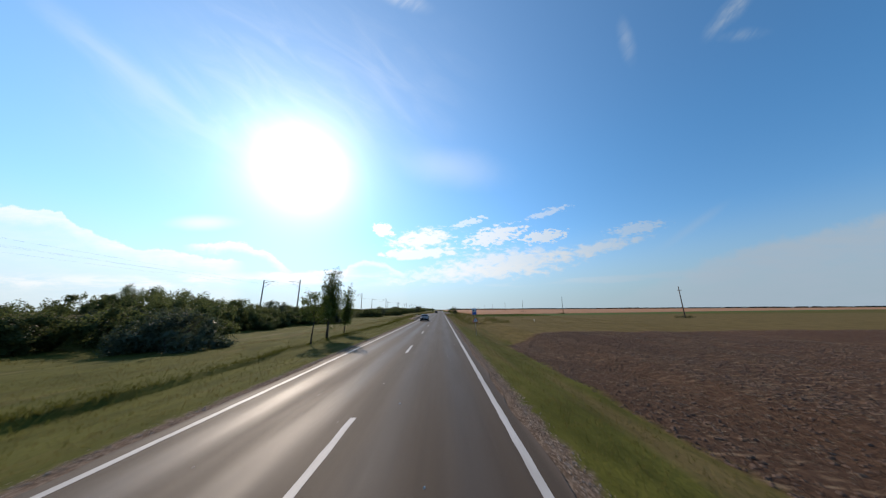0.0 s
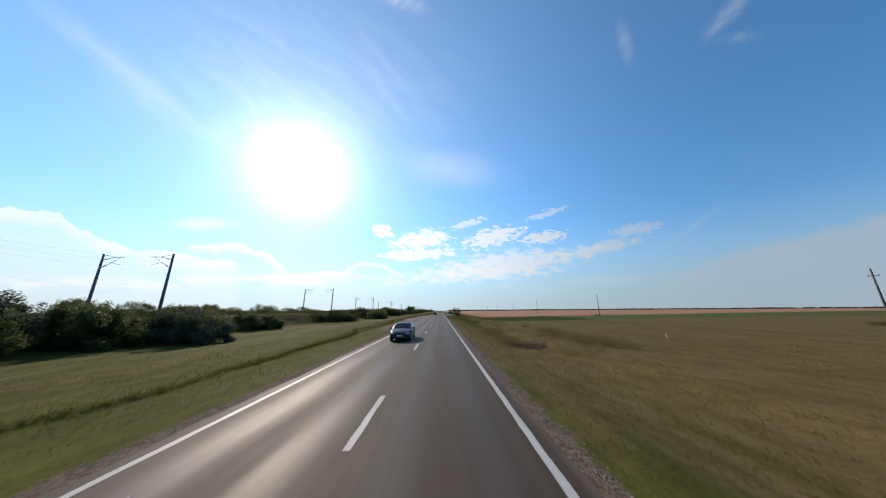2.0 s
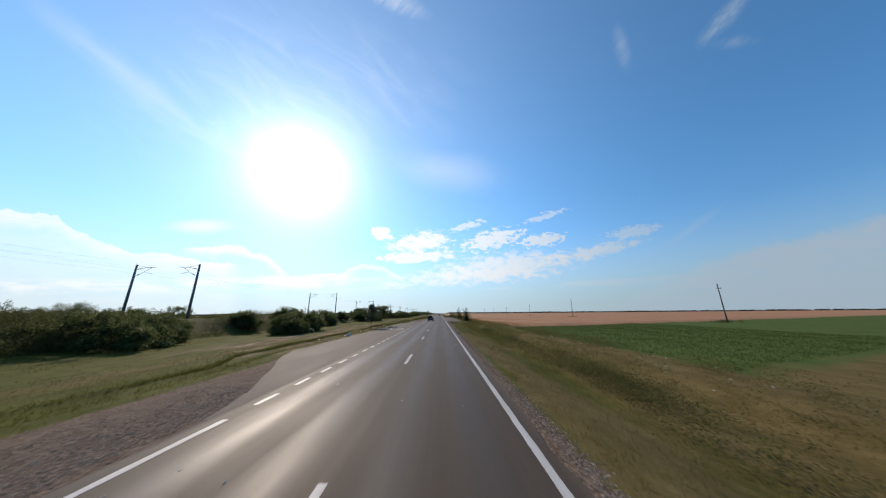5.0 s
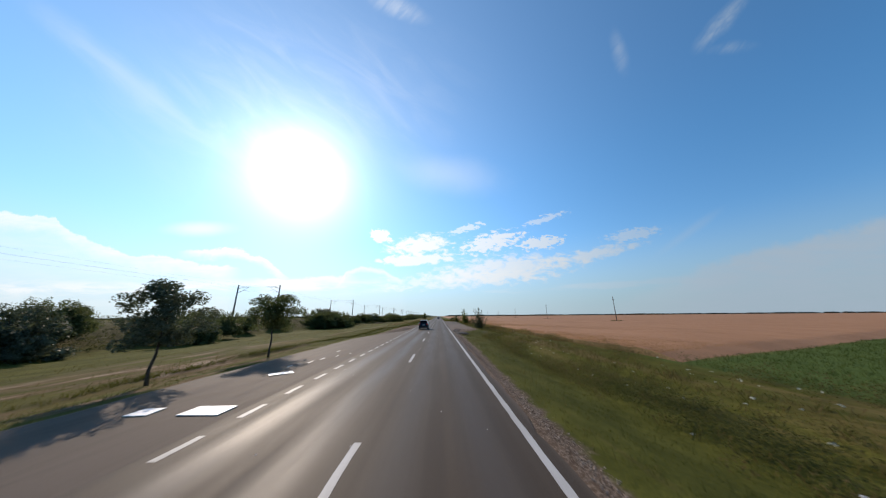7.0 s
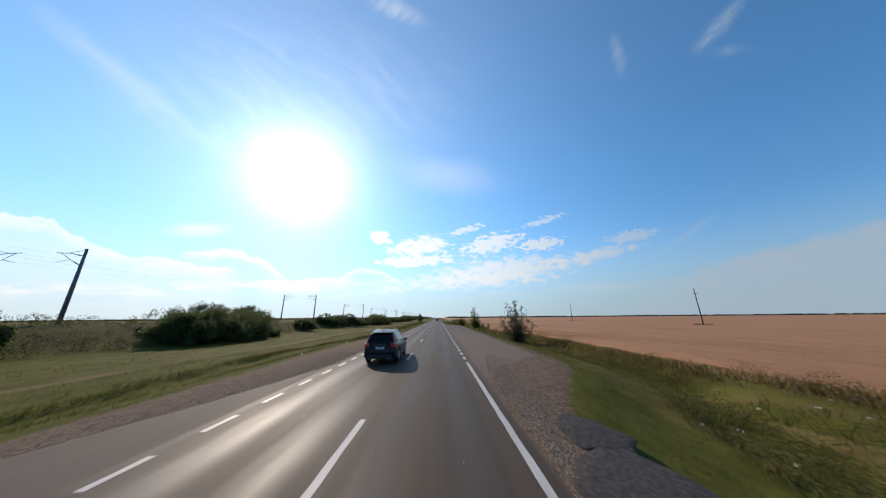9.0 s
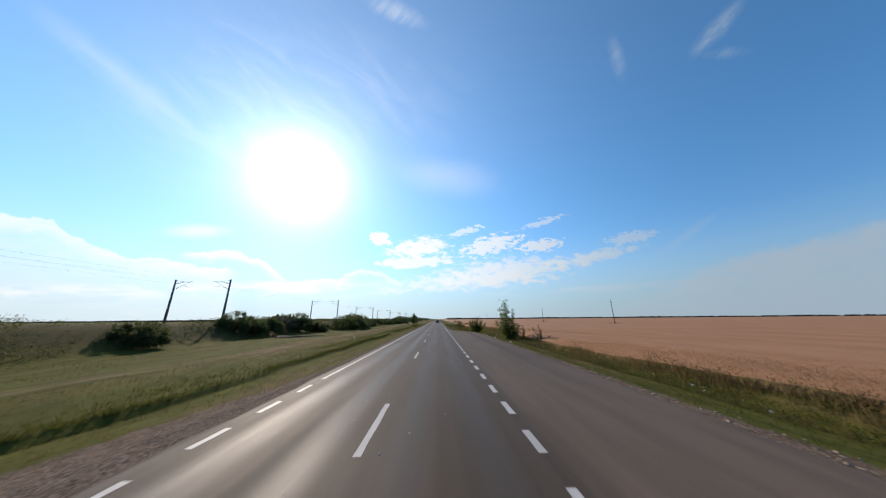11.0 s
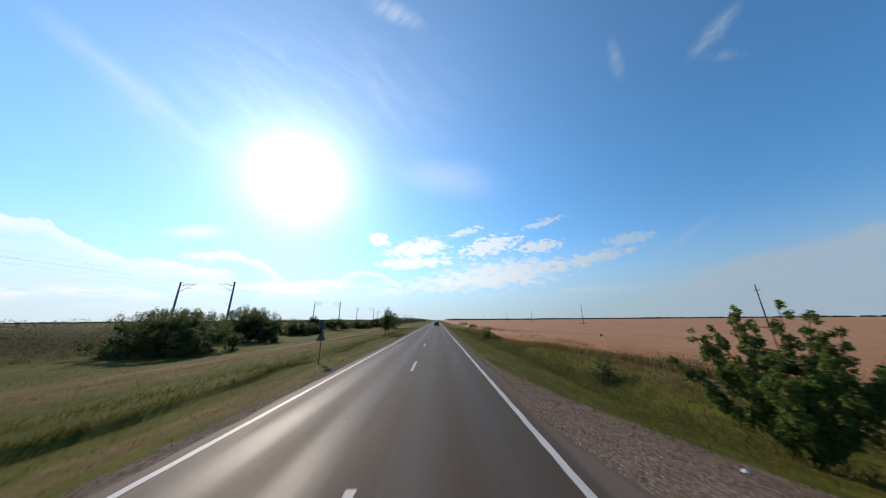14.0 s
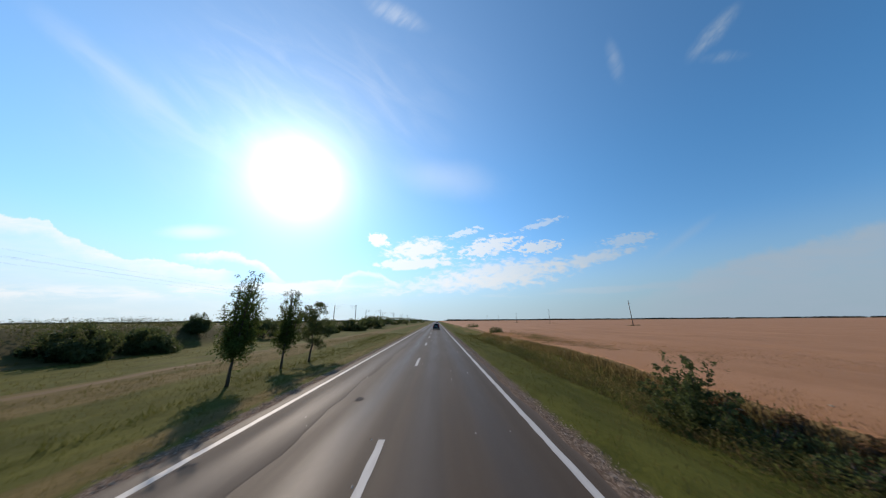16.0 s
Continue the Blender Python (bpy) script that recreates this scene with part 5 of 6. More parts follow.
# ---- vehicles ----
CAR_PAINT = plain("dark blue-black car paint", (0.006, 0.008, 0.011), 0.35, 0.0, vary=0.1, scale=2, coat=0.15, spec=0.2)
GREY_PAINT = plain("dark grey car paint", (0.010, 0.011, 0.013), 0.35, 0.0, vary=0.1, scale=2, coat=0.15, spec=0.2)
BLACK_TRIM = plain("black plastic trim", (0.012, 0.012, 0.013), 0.55, vary=0.15)
TINTED = plain("tinted window glass", (0.004, 0.005, 0.006), 0.04, vary=0.05, spec=0.2)
CHROME = plain("bright metal trim", (0.78, 0.79, 0.80), 0.18, 1.0, vary=0.04)
RED_LENS = plain("red lamp lens", (0.75, 0.015, 0.015), 0.12, vary=0.08, coat=1.0)
CLEAR_LENS = plain("clear lamp lens", (0.62, 0.64, 0.66), 0.08, 0.4, vary=0.08, coat=1.0)
RUBBER = plain("tyre rubber", (0.016, 0.016, 0.017), 0.8, vary=0.2, scale=12)
ALLOY = plain("alloy wheel", (0.42, 0.43, 0.45), 0.32, 0.9, vary=0.06)
PLATE = plain("number plate", (0.70, 0.71, 0.72), 0.4)
INK = plain("dark print", (0.03, 0.03, 0.04), 0.6)
PLATE_BLUE = plain("plate blue", (0.02, 0.07, 0.35), 0.4)


def curve(points, x):
    xs, ys = zip(*points)
    return float(np.interp(x, xs, ys))


def make_car(at, turn, label, shape, paint, group="cars on the road"):
    """A car along +y, its tail at y = 0. shape gives lengths and outlines in metres."""
    ob = thing("car", at, label, "car", group, turn)
    L, W = shape["length"], shape["width"]
    ra, fa, R = shape["rear_axle"], shape["front_axle"], shape["arch"]
    belt, roof, plan, nose_low = shape["belt"], shape["roof"], shape["plan"], shape["low"]

    def half(y):
        return W / 2 * curve(plan, y)

    # body below the windows: rings across the car, one behind the other
    bm = bmesh.new()
    ys = sorted(set([0, 0.02, 0.05, 0.09, 0.14, 0.2] + [round(0.25 + 0.05 * k, 3) for k in range(int((L - 0.45) / 0.05))] + [L - 0.2, L - 0.13, L - 0.08, L - 0.04, L - 0.015, L]))
    rings = []
    for y in ys:
        w, top, low = half(y), curve(belt, y), curve(nose_low, y)
        arch = 0.0
        for ax in (ra, fa):
            if abs(y - ax) < R:
                arch = max(arch, 0.34 + math.sqrt(R * R - (y - ax) ** 2))
        bottom = max(low, arch)
        ring = []
        for f, k in ((0, 0.955), (0.12, 0.985), (0.35, 1.0), (0.62, 0.995), (0.82, 0.975), (0.94, 0.945), (1.0, 0.90)):
            ring.append((w * k, bottom + (top - bottom) * f))
        ring += [(w * 0.70, top + 0.018), (w * 0.35, top + 0.03), (0, top + 0.034)]
        pts = [(x, y, z) for x, z in ring] + [(-x, y, z) for x, z in ring[-2::-1]]
        rings.append([bm.verts.new(p) for p in pts])
    for a, b in zip(rings, rings[1:]):
        for k in range(len(a) - 1):
            bm.faces.new((a[k], b[k], b[k + 1], a[k + 1]))
        bm.faces.new((a[-1], b[-1], b[0], a[0]))
    bm.faces.new(rings[0][::-1])
    bm.faces.new(rings[-1])
    bmesh.ops.recalc_face_normals(bm, faces=bm.faces[:])
    part("body", bm, paint, ob, smooth_shade=True)

    # cabin
    y0, y1 = roof[0][0], roof[-1][0]
    inset = shape["tumble"]

    def cabin(y, s):
        """A point of the right cabin side: s from the belt, 0, to the roof's edge, 1."""
        zb, zr = curve(belt, y) + 0.005, curve(roof, y)
        tall = max(0.0, (zr - zb) / shape["tall"])
        w = half(y) * 0.90 - inset * tall * s ** 1.3
        return Vector((w, y, zb + (zr - zb) * 0.955 * s))
    bm = bmesh.new()
    rings = []
    for y in np.unique(np.concatenate([np.linspace(y0, y0 + 0.6, 14), np.linspace(y0 + 0.6, y1 - 1.0, 16), np.linspace(y1 - 1.0, y1, 16)])):
        side = [cabin(y, s) for s in (0, 0.25, 0.5, 0.75, 0.92, 1.0)]
        zr = curve(roof, y)
        w = side[-1].x
        top = [Vector((w * 0.93, y, zr * 0.995 + 0.005 * side[-1].z)), Vector((w * 0.6, y, zr + 0.012)), Vector((w * 0.3, y, zr + 0.02)), Vector((0, y, zr + 0.022))]
        pts = side + top
        pts = pts + [Vector((-p.x, p.y, p.z)) for p in pts[-2::-1]]
        rings.append([bm.verts.new(p) for p in pts])
    for a, b in zip(rings, rings[1:]):
        for k in range(len(a) - 1):
            bm.faces.new((a[k], b[k], b[k + 1], a[k + 1]))
    bmesh.ops.recalc_face_normals(bm, faces=bm.faces[:])
    part("cabin", bm, paint, ob, smooth_shade=True)

    # side windows with a bright frame
    for sx in (1, -1):
        for i, (a, b, lo, hi) in enumerate(shape["windows"]):
            bm = bmesh.new()
            rows = []
            for k in range(9):
                y = a[0] + (b[0] - a[0]) * k / 8
                yt = a[1] + (b[1] - a[1]) * k / 8
                row = []
                for j in range(6):
                    s = lo + (hi - lo) * j / 5
                    p = cabin(y + (yt - y) * j / 5, s)
                    row.append(bm.verts.new((sx * (p.x + 0.010), p.y, p.z + 0.004)))
                rows.append(row)
            for r0, r1 in zip(rows, rows[1:]):
                for j in range(5):
                    bm.faces.new((r0[j], r1[j], r1[j + 1], r0[j + 1]))
            bmesh.ops.recalc_face_normals(bm, faces=bm.faces[:])
            part("side_window", bm, TINTED, ob, "dark tinted side window", True)
        (a, _, lo, hi), (_, b, _, _) = shape["windows"][0], shape["windows"][-1]
        rim = [cabin(a[0] + (b[0] - a[0]) * k / 10, lo - 0.03) for k in range(11)]
        rim += [cabin(b[0] + (b[1] - b[0]) * k / 4, lo + (hi - lo) * k / 4) for k in range(1, 5)]
        rim += [cabin(b[1] + (a[1] - b[1]) * k / 10, hi + 0.04) for k in range(1, 11)]
        rim += [cabin(a[1] + (a[0] - a[1]) * k / 4, hi + (lo - hi) * k / 4) for k in range(1, 5)]
        part("window_trim", tube([(sx * (p.x + 0.012), p.y, p.z) for p in rim], 0.013, 6), CHROME, ob, "bright metal window frame")
        if shape["rails"]:
            rail = [cabin(y, 1.0) for y in np.linspace(y0 + 0.55, y1 - 1.15, 10)]
            pts = [(sx * (p.x * 0.93), p.y, p.z + 0.035 + 0.03 * math.sin(math.pi * k / 9) ** 0.3) for k, p in enumerate(rail)]
            part("roof_rail", tube(pts, 0.02, 6), CHROME, ob, "bright metal roof rail")

    # screens at the back and front
    def screen(name, ya, yb, wide, lab):
        bm = bmesh.new()
        rows = []
        for k in range(9):
            y = ya + (yb - ya) * k / 8
            zr = curve(roof, y) + 0.020
            w = cabin(y, 1.0).x * wide
            rows.append([bm.verts.new((w * t, y, zr + 0.012 - 0.012 * t * t)) for t in (-1, -0.5, 0, 0.5, 1)])
        for r0, r1 in zip(rows, rows[1:]):
            for j in range(4):
                bm.faces.new((r0[j], r0[j + 1], r1[j + 1], r1[j]))
        part(name, bm, TINTED, ob, lab, True)
    screen("rear_window", *shape["rear_screen"], 0.86, "dark tinted rear window")
    screen("windscreen", *shape["front_screen"], 0.88, "dark windscreen")
    if shape["spoiler"]:
        ys0 = shape["spoiler"]
        part("spoiler", box((W * 0.60, 0.26, 0.03), (0, ys0, curve(roof, ys0 + 0.18) + 0.0), 0.012, turn=(4, 0, 0)), paint, ob)
        part("aerial", box((0.05, 0.16, 0.06), (0, ys0 + 0.42, curve(roof, ys0 + 0.42) + 0.05), 0.02), BLACK_TRIM, ob, "black shark-fin aerial")

    # wheels
    for ax in (ra, fa):
        for sx in (1, -1):
            tyre = bmesh.new()
            prof = ((-0.115, 0.24), (-0.12, 0.30), (-0.10, 0.345), (-0.06, 0.36), (0.06, 0.36), (0.10, 0.345), (0.12, 0.30), (0.115, 0.24))
            rr = [[tyre.verts.new((px, math.cos(2 * math.pi * k / 28) * pr, math.sin(2 * math.pi * k / 28) * pr)) for px, pr in prof] for k in range(28)]
            for k in range(28):
                a, b = rr[k], rr[(k + 1) % 28]
                for j in range(len(prof) - 1):
                    tyre.faces.new((a[j], a[j + 1], b[j + 1], b[j]))
            w = part("wheel", tyre, RUBBER, ob, "black tyre", True)
            w.matrix_basis = Matrix.Translation((sx * (W / 2 - 0.135), ax, 0.36))
            rim = bmesh.new()
            tube([(sx * 0.10, 0, 0), (sx * 0.03, 0, 0)], 0.24, 28, rim)
            part("rim", rim, BLACK_TRIM, w)
            spokes = bmesh.new()
            for k in range(5):
                ang = 2 * math.pi * k / 5
                for d in (-0.13, 0.13):
                    tube([(sx * 0.118, math.cos(ang) * 0.05, math.sin(ang) * 0.05), (sx * 0.108, math.cos(ang + d) * 0.23, math.sin(ang + d) * 0.23)], [0.026, 0.02], 5, spokes)
            tube([(sx * 0.112, math.cos(2 * math.pi * k / 24) * 0.235, math.sin(2 * math.pi * k / 24) * 0.235) for k in range(25)], 0.014, 5, spokes)
            part("spokes", spokes, ALLOY, w, "bright alloy spokes")

    # mirrors, handles, sills
    for sx in (1, -1):
        m = part("mirror", box((0.19, 0.12, 0.14), (sx * (half(shape["mirror"]) * 0.9 + 0.15), shape["mirror"], curve(belt, shape["mirror"]) + 0.07), 0.04), paint, ob)
        part("mirror_foot", tube([(sx * half(shape["mirror"]) * 0.88, shape["mirror"] + 0.02, curve(belt, shape["mirror"]) + 0.01), (sx * (half(shape["mirror"]) * 0.9 + 0.1), shape["mirror"], curve(belt, shape["mirror"]) + 0.03)], 0.025, 6), BLACK_TRIM, m)
        for y in shape["handles"]:
            part("door_handle", box((0.03, 0.20, 0.03), (sx * (half(y) * 0.985 + 0.008), y, curve(belt, y) - 0.13), 0.01), CHROME if shape["rails"] else paint, ob)
        part("sill", box((0.05, fa - ra - 2 * R - 0.04, 0.10), (sx * half(2.3) * 0.965, (fa + ra) / 2, 0.30), 0.02), BLACK_TRIM, ob)
        # lamps
        if shape["rails"]:
            w = half(0.10)
            upper = [(sx * cabin(y, 0.98).x * 0.99, y - 0.015, curve(roof, y) + 0.01) for y in (0.22, 0.31, 0.40, 0.50)]
            lamp = part("tail_lamp", tube([(sx * w * 0.84, 0.10, 1.02)] + upper, [0.03, 0.022, 0.02, 0.018, 0.014], 8), RED_LENS, ob, "red upright tail lamp", True)
            part("lamp_block", box((0.25, 0.25, 0.21), (sx * (w * 0.92 - 0.05), 0.150, 0.985), 0.05, turn=(0, 0, -sx * 12)), RED_LENS, lamp)
        else:
            part("tail_lamp", box((0.34, 0.14, 0.13), (sx * (half(0.08) * 0.80), 0.07, curve(belt, 0.1) - 0.12), 0.035), RED_LENS, ob, "red tail lamp")
        part("headlamp", box((0.36, 0.26, 0.13), (sx * half(L - 0.2) * 0.80, L - 0.20, curve(belt, L - 0.25) - 0.10), 0.045, turn=(0, 0, -sx * 24)), CLEAR_LENS, ob, "clear headlamp")
    # bumpers, grille and plates
    part("rear_bumper", box((half(0.05) * 1.72, 0.14, 0.22), (0, 0.05, 0.42), 0.05), BLACK_TRIM, ob)
    part("front_bumper", box((half(L - 0.1) * 1.5, 0.12, 0.16), (0, L - 0.05, 0.36), 0.04), BLACK_TRIM, ob)
    grille = part("grille", box((0.86, 0.05, 0.24), (0, L - 0.008, 0.64), 0.03), BLACK_TRIM, ob)
    for k in range(9):
        part("grille_bar", box((0.012, 0.02, 0.20), (-0.36 + 0.09 * k, L + 0.018, 0.64)), CHROME, grille)
    for y, z, d in ((-0.002, shape["plate"], -1), (L + 0.02, 0.47, 1)):
        pl = part("number_plate", box((0.52, 0.016, 0.115), (0, y + d * 0.006, z), 0.005), PLATE, ob, "white number plate")
        part("plate_band", box((0.045, 0.004, 0.105), (d * 0.235, y + d * 0.016, z)), PLATE_BLUE, pl)
        for k in range(7):
            part("print_bar", box((0.032, 0.004, 0.062), (d * (0.18 - 0.058 * k - (0.012 if k > 1 else 0)), y + d * 0.016, z)), INK, pl)
    if shape["rails"]:
        for k in range(5):
            part("badge", box((0.05, 0.012, 0.035), (-0.24 + 0.12 * k, 0.004, shape["plate"] + 0.155), 0.004), CHROME, ob)
        for sx in (1, -1):
            part("exhaust", tube([(sx * 0.55, 0.12, 0.33), (sx * 0.55, -0.01, 0.33)], 0.05, 10), CHROME, ob)
    return ob


ESTATE = dict(length=4.95, width=1.90, rear_axle=1.02, front_axle=4.02, arch=0.42, tall=0.66, tumble=0.27, rails=True, spoiler=0.47, mirror=3.28, handles=(1.55, 2.62), plate=0.86,
              belt=((0, 0.74), (0.05, 0.90), (0.10, 1.06), (0.3, 1.10), (1.2, 1.08), (3.4, 1.02), (3.75, 1.05), (4.3, 1.00), (4.75, 0.88), (4.9, 0.74), (4.95, 0.64)),
              roof=((0.10, 1.07), (0.26, 1.30), (0.44, 1.54), (0.56, 1.63), (0.75, 1.68), (1.6, 1.745), (2.4, 1.73), (2.75, 1.67), (3.2, 1.42), (3.72, 1.05)),
              plan=((0, 0.80), (0.05, 0.86), (0.15, 0.92), (0.5, 0.975), (1.2, 1.0), (3.8, 1.0), (4.4, 0.96), (4.75, 0.86), (4.9, 0.74), (4.95, 0.66)),
              low=((0, 0.40), (0.1, 0.32), (0.5, 0.28), (4.5, 0.26), (4.85, 0.27), (4.95, 0.34)),
              windows=(((0.52, 0.84), (1.42, 1.48), 0.10, 0.86), ((1.46, 1.52), (2.36, 2.36), 0.10, 0.86), ((2.40, 2.40), (3.30, 2.80), 0.10, 0.86)),
              rear_screen=(0.17, 0.47), front_screen=(2.80, 3.66))
SALOON = dict(length=4.65, width=1.84, rear_axle=0.98, front_axle=3.80, arch=0.38, tall=0.52, tumble=0.20, rails=False, spoiler=0.0, mirror=2.95, handles=(1.35, 2.35), plate=0.80,
              belt=((0, 0.66), (0.05, 0.86), (0.12, 0.96), (0.8, 0.98), (1.6, 0.95), (3.2, 0.92), (3.5, 0.93), (4.1, 0.84), (4.45, 0.72), (4.6, 0.60), (4.65, 0.52)),
              roof=((0.45, 0.99), (0.8, 1.18), (1.2, 1.38), (1.6, 1.43), (2.2, 1.43), (2.55, 1.36), (3.0, 1.14), (3.42, 0.935)),
              plan=((0, 0.80), (0.1, 0.90), (0.5, 0.97), (1.2, 1.0), (3.5, 1.0), (4.1, 0.96), (4.45, 0.86), (4.6, 0.74), (4.65, 0.64)),
              low=((0, 0.38), (0.1, 0.28), (0.5, 0.22), (4.2, 0.20), (4.55, 0.22), (4.65, 0.30)),
              windows=(((0.85, 1.22), (1.28, 1.36), 0.10, 0.84), ((1.32, 1.40), (2.08, 2.08), 0.10, 0.84), ((2.12, 2.12), (2.98, 2.56), 0.10, 0.84)),
              rear_screen=(0.55, 1.16), front_screen=(2.62, 3.36))

estate = make_car((-1.36, 170.1, 0.0), 0.0, "dark blue-black estate car with bright roof rails on the far lane", ESTATE, CAR_PAINT)
make_car((-1.68, 60.45, 0.0), 180.0, "dark grey saloon car facing down the far lane", SALOON, GREY_PAINT)
ahead = copy_thing(estate, Matrix.Translation((1.0, 347.0, 0)))
tagged(ahead, "dark estate car ahead on the near lane")
far_ahead = copy_thing(estate, Matrix.Translation((1.6, 452.0, 0)))
tagged(far_ahead, "dark estate car far ahead on the near lane")

# ---- signs, stones, litter ----
SIGN_BLUE = plain("sign blue", (0.015, 0.085, 0.36), 0.35, vary=0.08)
SIGN_WHITE = plain("sign white", (0.62, 0.62, 0.60), 0.4, vary=0.08)
SIGN_RED = plain("sign red", (0.40, 0.030, 0.025), 0.4, vary=0.12)
FLAG = plain("flag cloth", (0.13, 0.032, 0.022), 0.85, vary=0.2, spec=0.1)
SIGN_BACK = plain("sign back", (0.10, 0.095, 0.09), 0.7, 0.0, vary=0.2, spec=0.15)
RUSTY_POST = plain("rusty post", (0.075, 0.058, 0.046), 0.85, vary=0.3, scale=7, spec=0.15)
POST_GREY = plain("weathered post", (0.27, 0.24, 0.205), 0.7, vary=0.2, scale=9)


def prism(points, thick, at, bm=None):
    """A flat plate cut to an outline in x and z, thick along y."""
    bm = bm or bmesh.new()
    a = [bm.verts.new((at[0] + x, at[1] - thick / 2, at[2] + z)) for x, z in points]
    b = [bm.verts.new((at[0] + x, at[1] + thick / 2, at[2] + z)) for x, z in points]
    bm.faces.new(a)
    bm.faces.new(b[::-1])
    for k in range(len(points)):
        j = (k + 1) % len(points)
        bm.faces.new((a[k], b[k], b[j], a[j]))
    bmesh.ops.recalc_face_normals(bm, faces=bm.faces[:])
    return bm


def triangle(side, r=0.05):
    """A triangle, point up, with rounded corners."""
    h = side * 0.866
    out = []
    for cx, cz, a0 in ((0, h - 2 * r, 30), (-side / 2 + 1.73 * r, r, 150), (side / 2 - 1.73 * r, r, 270)):
        out += [(cx + r * math.cos(radians(a0 + 30 * k)), cz + r * math.sin(radians(a0 + 30 * k))) for k in range(5)]
    return out


def sign_post(at):
    """A service board over a warning triangle on one leaning post."""
    ob = thing("road_sign", at, "blue service sign above a red-edged warning triangle on a bent post", "road sign", turn=-4)
    part("post", tube([(0.10, 0.03, -0.2), (0.10, 0.03, 0.55), (0.05, 0.03, 0.9), (0.03, 0.03, 1.6), (-0.06, 0.03, 3.05)], 0.03, 10), POST_GREY, ob, smooth_shade=True)
    board = part("board", box((0.46, 0.02, 0.68), (-0.05, 0, 2.71), 0.006, turn=(0, -2, 0)), SIGN_BLUE, ob, "blue sign board")
    part("board_back", box((0.44, 0.006, 0.66), (-0.05, 0.014, 2.71), turn=(0, -2, 0)), SIGN_BACK, board)
    part("white_panel", box((0.35, 0.006, 0.36), (-0.05, -0.013, 2.82), turn=(0, -2, 0)), SIGN_WHITE, board)
    part("symbol", prism(((-0.05, -0.08), (0.05, -0.08), (0.065, 0.08), (-0.065, 0.08)), 0.005, (-0.12, -0.018, 2.82)), INK, board)
    part("symbol", box((0.10, 0.005, 0.012), (-0.12, -0.018, 2.925)), INK, board)
    part("symbol", box((0.13, 0.005, 0.022), (0.03, -0.018, 2.745)), INK, board)
    part("symbol", box((0.035, 0.005, 0.05), (0.0, -0.018, 2.775)), INK, board)
    part("symbol", box((0.035, 0.005, 0.05), (0.07, -0.018, 2.775)), INK, board)
    tri = part("triangle", prism(triangle(0.70), 0.018, (0.05, 0, 1.55)), SIGN_RED, ob, "faded red triangle border")
    part("white_field", prism(triangle(0.47, 0.03), 0.006, (0.05, -0.013, 1.63)), SIGN_WHITE, tri)
    part("symbol", prism(((-0.10, 0.06), (0.07, 0.05), (0.09, 0.0), (0.05, -0.03), (0.045, -0.09), (0.02, -0.09), (0.01, -0.03), (-0.05, -0.03), (-0.06, -0.09), (-0.085, -0.09), (-0.085, 0.0)), 0.005, (0.05, -0.018, 1.78)), INK, tri)
    part("triangle_back", prism(triangle(0.66), 0.004, (0.05, 0.012, 1.565)), SIGN_BACK, tri)
    for z in (2.55, 2.88, 1.7):
        part("clamp", box((0.12, 0.03, 0.04), (-0.03 if z > 2 else 0.04, 0.03, z), 0.006), STEEL, ob)
    return ob


def sign_from_behind(at):
    ob = thing("road_sign", at, "grey-backed warning triangle and board on a thin post", "road sign", turn=232)
    part("post", tube([(0, 0.03, -0.2), (0.0, 0.03, 1.2), (0.06, 0.03, 2.85)], 0.03, 10), RUSTY_POST, ob, smooth_shade=True)
    board = part("board", box((0.46, 0.02, 0.62), (0.05, 0, 2.5), 0.006), SIGN_BACK, ob, "grey back of a sign board")
    part("board_face", box((0.44, 0.006, 0.60), (0.05, -0.014, 2.5)), SIGN_BLUE, board)
    tri = part("triangle", prism(triangle(0.70), 0.018, (0.02, 0, 1.45)), SIGN_BACK, ob, "grey back of a triangle")
    part("triangle_face", prism(triangle(0.66), 0.004, (0.02, -0.012, 1.465)), SIGN_RED, tri)
    part("white_field", prism(triangle(0.46, 0.03), 0.004, (0.02, -0.016, 1.53)), SIGN_WHITE, tri)
    for z in (1.7, 2.35, 2.65):
        part("clamp", box((0.12, 0.03, 0.04), (0.02, 0.03, z), 0.006), STEEL, ob)
    return ob


def lump(name, at, size, mat, label, category, seed, group="", turn=0):
    """An uneven heap or block."""
    rng = np.random.default_rng(seed)
    bm = bmesh.new()
    bmesh.ops.create_icosphere(bm, subdivisions=3, radius=1.0)
    for v in bm.verts:
        k = 1 + 0.28 * noise.noise(v.co * 1.7 + Vector((seed, 0, 0))) + 0.14 * noise.noise(v.co * 5 + Vector((0, seed, 0)))
        v.co = Vector((v.co.x * size[0] * k, v.co.y * size[1] * k, max(-0.05, v.co.z * size[2] * k)))
    me = bpy.data.meshes.new(name)
    bm.to_mesh(me)
    bm.free()
    me.materials.append(mat)
    ob = new(name, me)
    ob.matrix_basis = pose(*at, 0, 0, turn)
    return tagged(ob, label, category, group)


def board(x, y, w, d, turn, seed):
    """A thin sheet lying on the asphalt, its corners a little lifted."""
    rng = np.random.default_rng(seed)
    bm = box((w, d, 0.018), (0, 0, 0.012), 0.004)
    for v in bm.verts:
        v.co.z += 0.025 * max(0, v.co.x * v.co.y / (w * d)) + rng.normal() * 0.001
    me = bpy.data.meshes.new("board")
    bm.to_mesh(me)
    bm.free()
    me.materials.append(WHITE_PLASTIC)
    ob = new("board", me)
    ob.matrix_basis = pose(x, y, 0.0, 0, 0, turn)
    return tagged(ob, "flat white board lying on the lay-by asphalt", "board", "boards in the lay-by")


